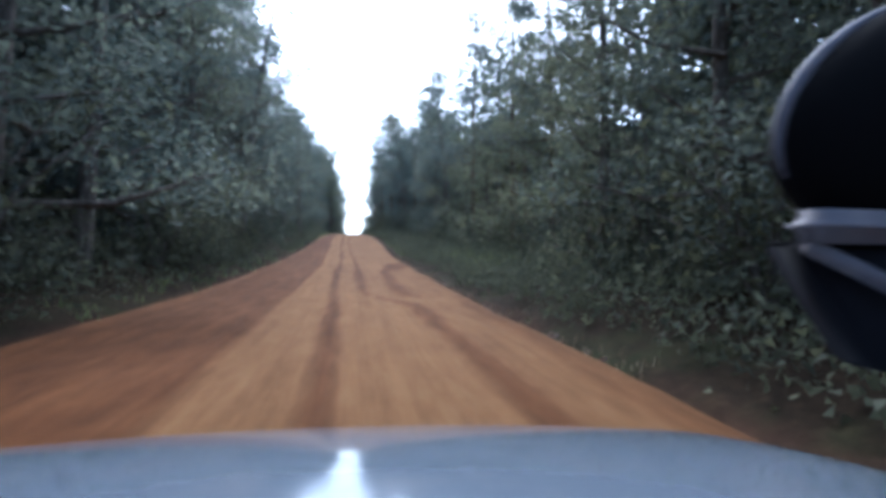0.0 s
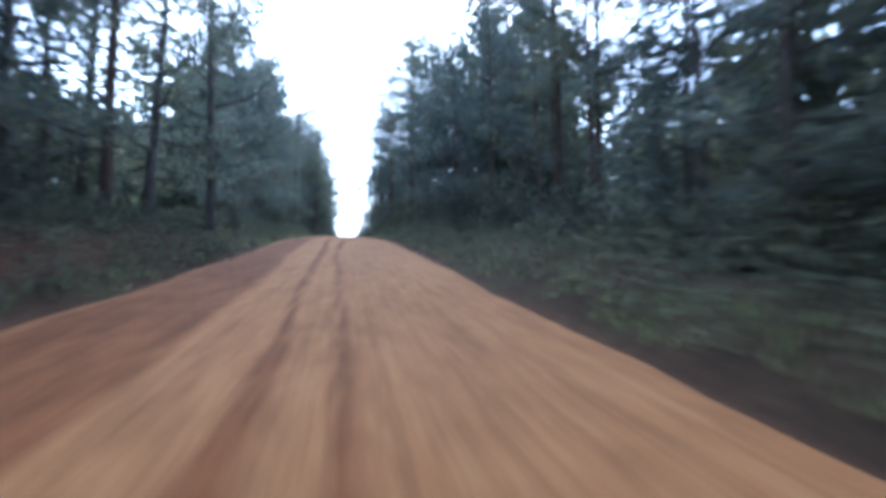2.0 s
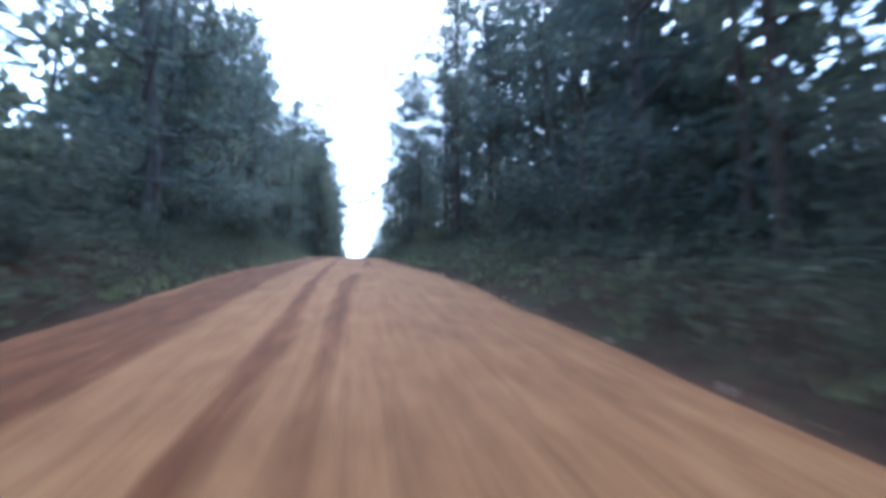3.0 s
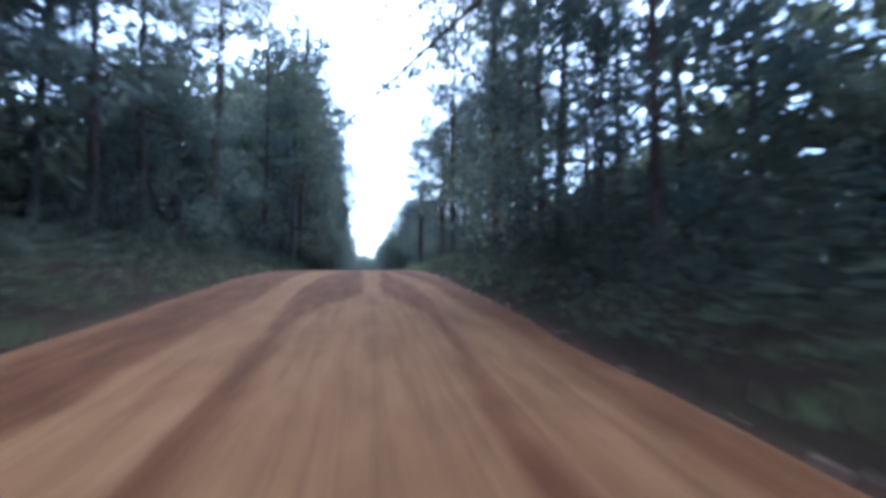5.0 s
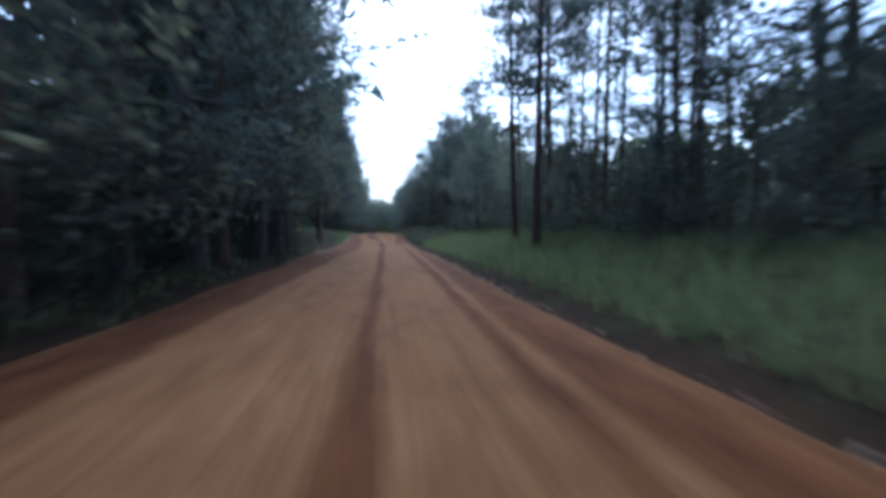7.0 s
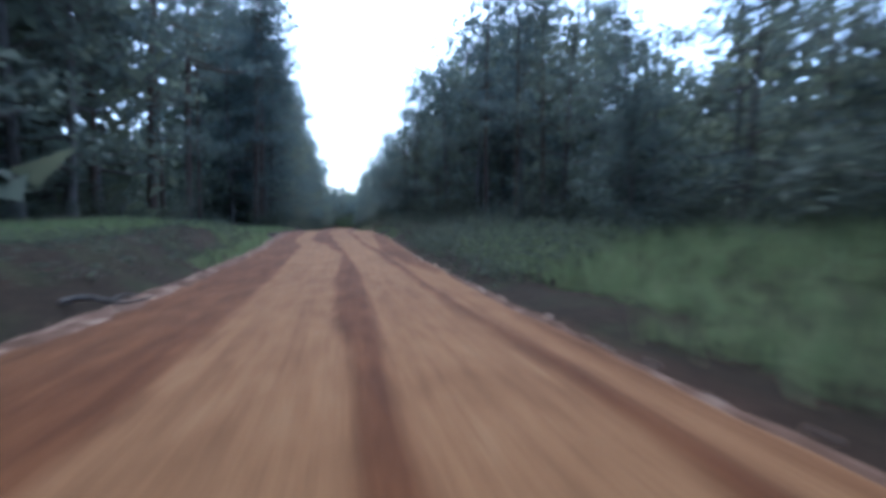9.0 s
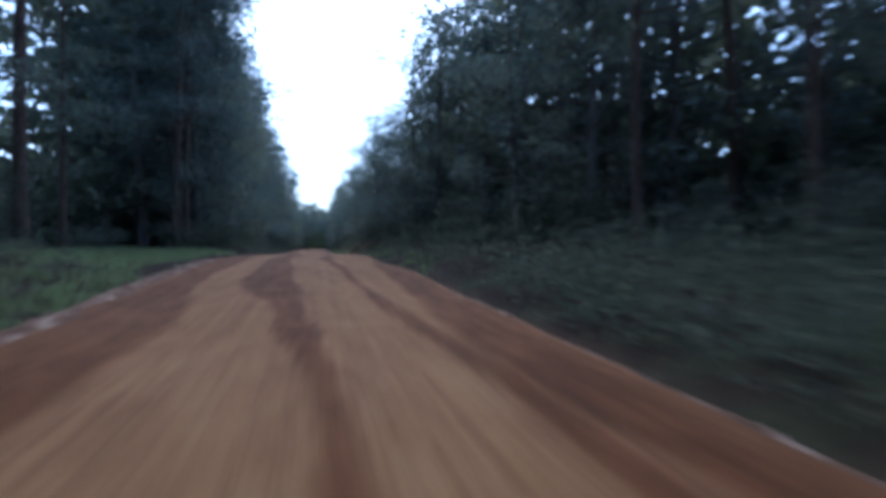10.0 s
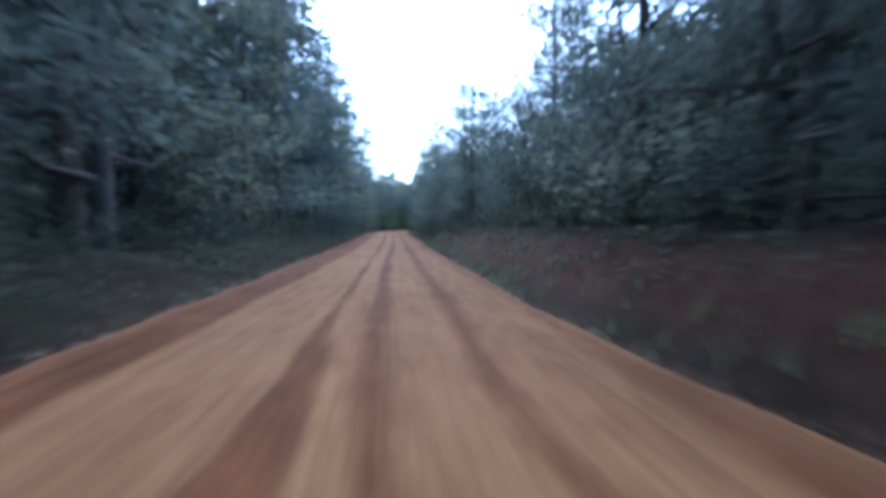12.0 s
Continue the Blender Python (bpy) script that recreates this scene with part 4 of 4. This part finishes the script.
def clay_berm(side, low, high, tall, wide, seed):
    """A broken ridge of dried mud thrown up along the road's edge."""
    verts, ys = [], np.arange(low, high, 0.22)
    for y in ys:
        edge = (ease(y, EDGE_LEFT) if side < 0 else ease(y, EDGE_RIGHT)) + 0.10 * wobble(seed, y, 0.3)
        ends = smooth((y - low) / 4) * smooth((high - y) / 4)
        crest = tall * ends * max(0.12, 0.62 + 0.8 * wobble(seed + 5, y, 0.45) + 0.45 * wobble(seed + 9, y, 1.7))
        for k, (across, up) in enumerate(((-0.5, -0.08), (-0.32, 0.25), (-0.14, 0.75), (0.0, 1.0), (0.12, 0.8), (0.28, 0.35), (0.5, -0.08))):
            x = side * (edge + wide * (across + 0.10 * wobble(seed + 3 * k, y, 1.1)))
            verts.append((x, y, road_z(y) - 0.03 + (crest * up * (1 + 0.5 * wobble(seed + 7 * k, y, 2.3)) if up > 0 else up)))
    me = make_mesh("clay_berm", verts, grid_faces(7, len(ys)), MUD)
    return tagged(new("clay_berm", me), "broken ridge of brown dried mud along the road's edge", "mud ridge", kind="structure")


clay_berm(-1, 164, 228, 0.13, 0.95, 3)
clay_berm(1, 174, 220, 0.08, 0.36, 11)


def stone(x, y, size, seed):
    rng = np.random.default_rng(seed)
    bm = bmesh.new()
    bmesh.ops.create_icosphere(bm, subdivisions=3, radius=size)
    for v in bm.verts:
        v.co = Vector((v.co.x * 1.3, v.co.y, v.co.z * 0.7)) * (1 + 0.25 * noise.noise(v.co * 3.1 / size * 0.4 + Vector((seed, 0, 0))))
    me = bpy.data.meshes.new("stone")
    bm.to_mesh(me)
    bm.free()
    me.materials.append(CRUST)
    ob = new("stone", me)
    ob.matrix_basis = pose(x, y, ground_z(x, y) + size * 0.3, 0, 0, rng.random() * 90)
    return tagged(ob, "pale rough stone at the edge of the clay road", "stone", "roadside stones")


for k, (px, py, r) in enumerate([(-4.1, 207.6, 0.16), (-4.35, 203.5, 0.13), (-4.6, 228.5, 0.10)]):
    stone(px, py, r, k)


def fallen_branch(x, y, length, turn):
    verts, faces = [], []
    z = ground_z(x, y)
    pts = [Vector((length * f, 0.12 * math.sin(f * 5), 0.05 + 0.06 * math.sin(f * 7))) for f in np.linspace(0, 1, 7)]
    tube(verts, faces, pts, [0.06 - 0.045 * f for f in np.linspace(0, 1, 7)], 7)
    tube(verts, faces, [pts[3], pts[3] + Vector((0.2, 0.18, 0.08)), pts[3] + Vector((0.45, 0.3, 0.06))], [0.03, 0.02, 0.008], 5)
    ob = new("fallen_branch", make_mesh("fallen_branch", verts, faces, GREY_BARK, True))
    ob.matrix_basis = pose(x, y, z, 0, 0, turn)
    return tagged(ob, "dark fallen branch lying at the road's edge", "branch")


fallen_branch(-4.5, 189.6, 1.3, 15)
joined("dry_grass", straw, STRAW, "pale dry grass fringe at the clay road's edge", "dry grass")
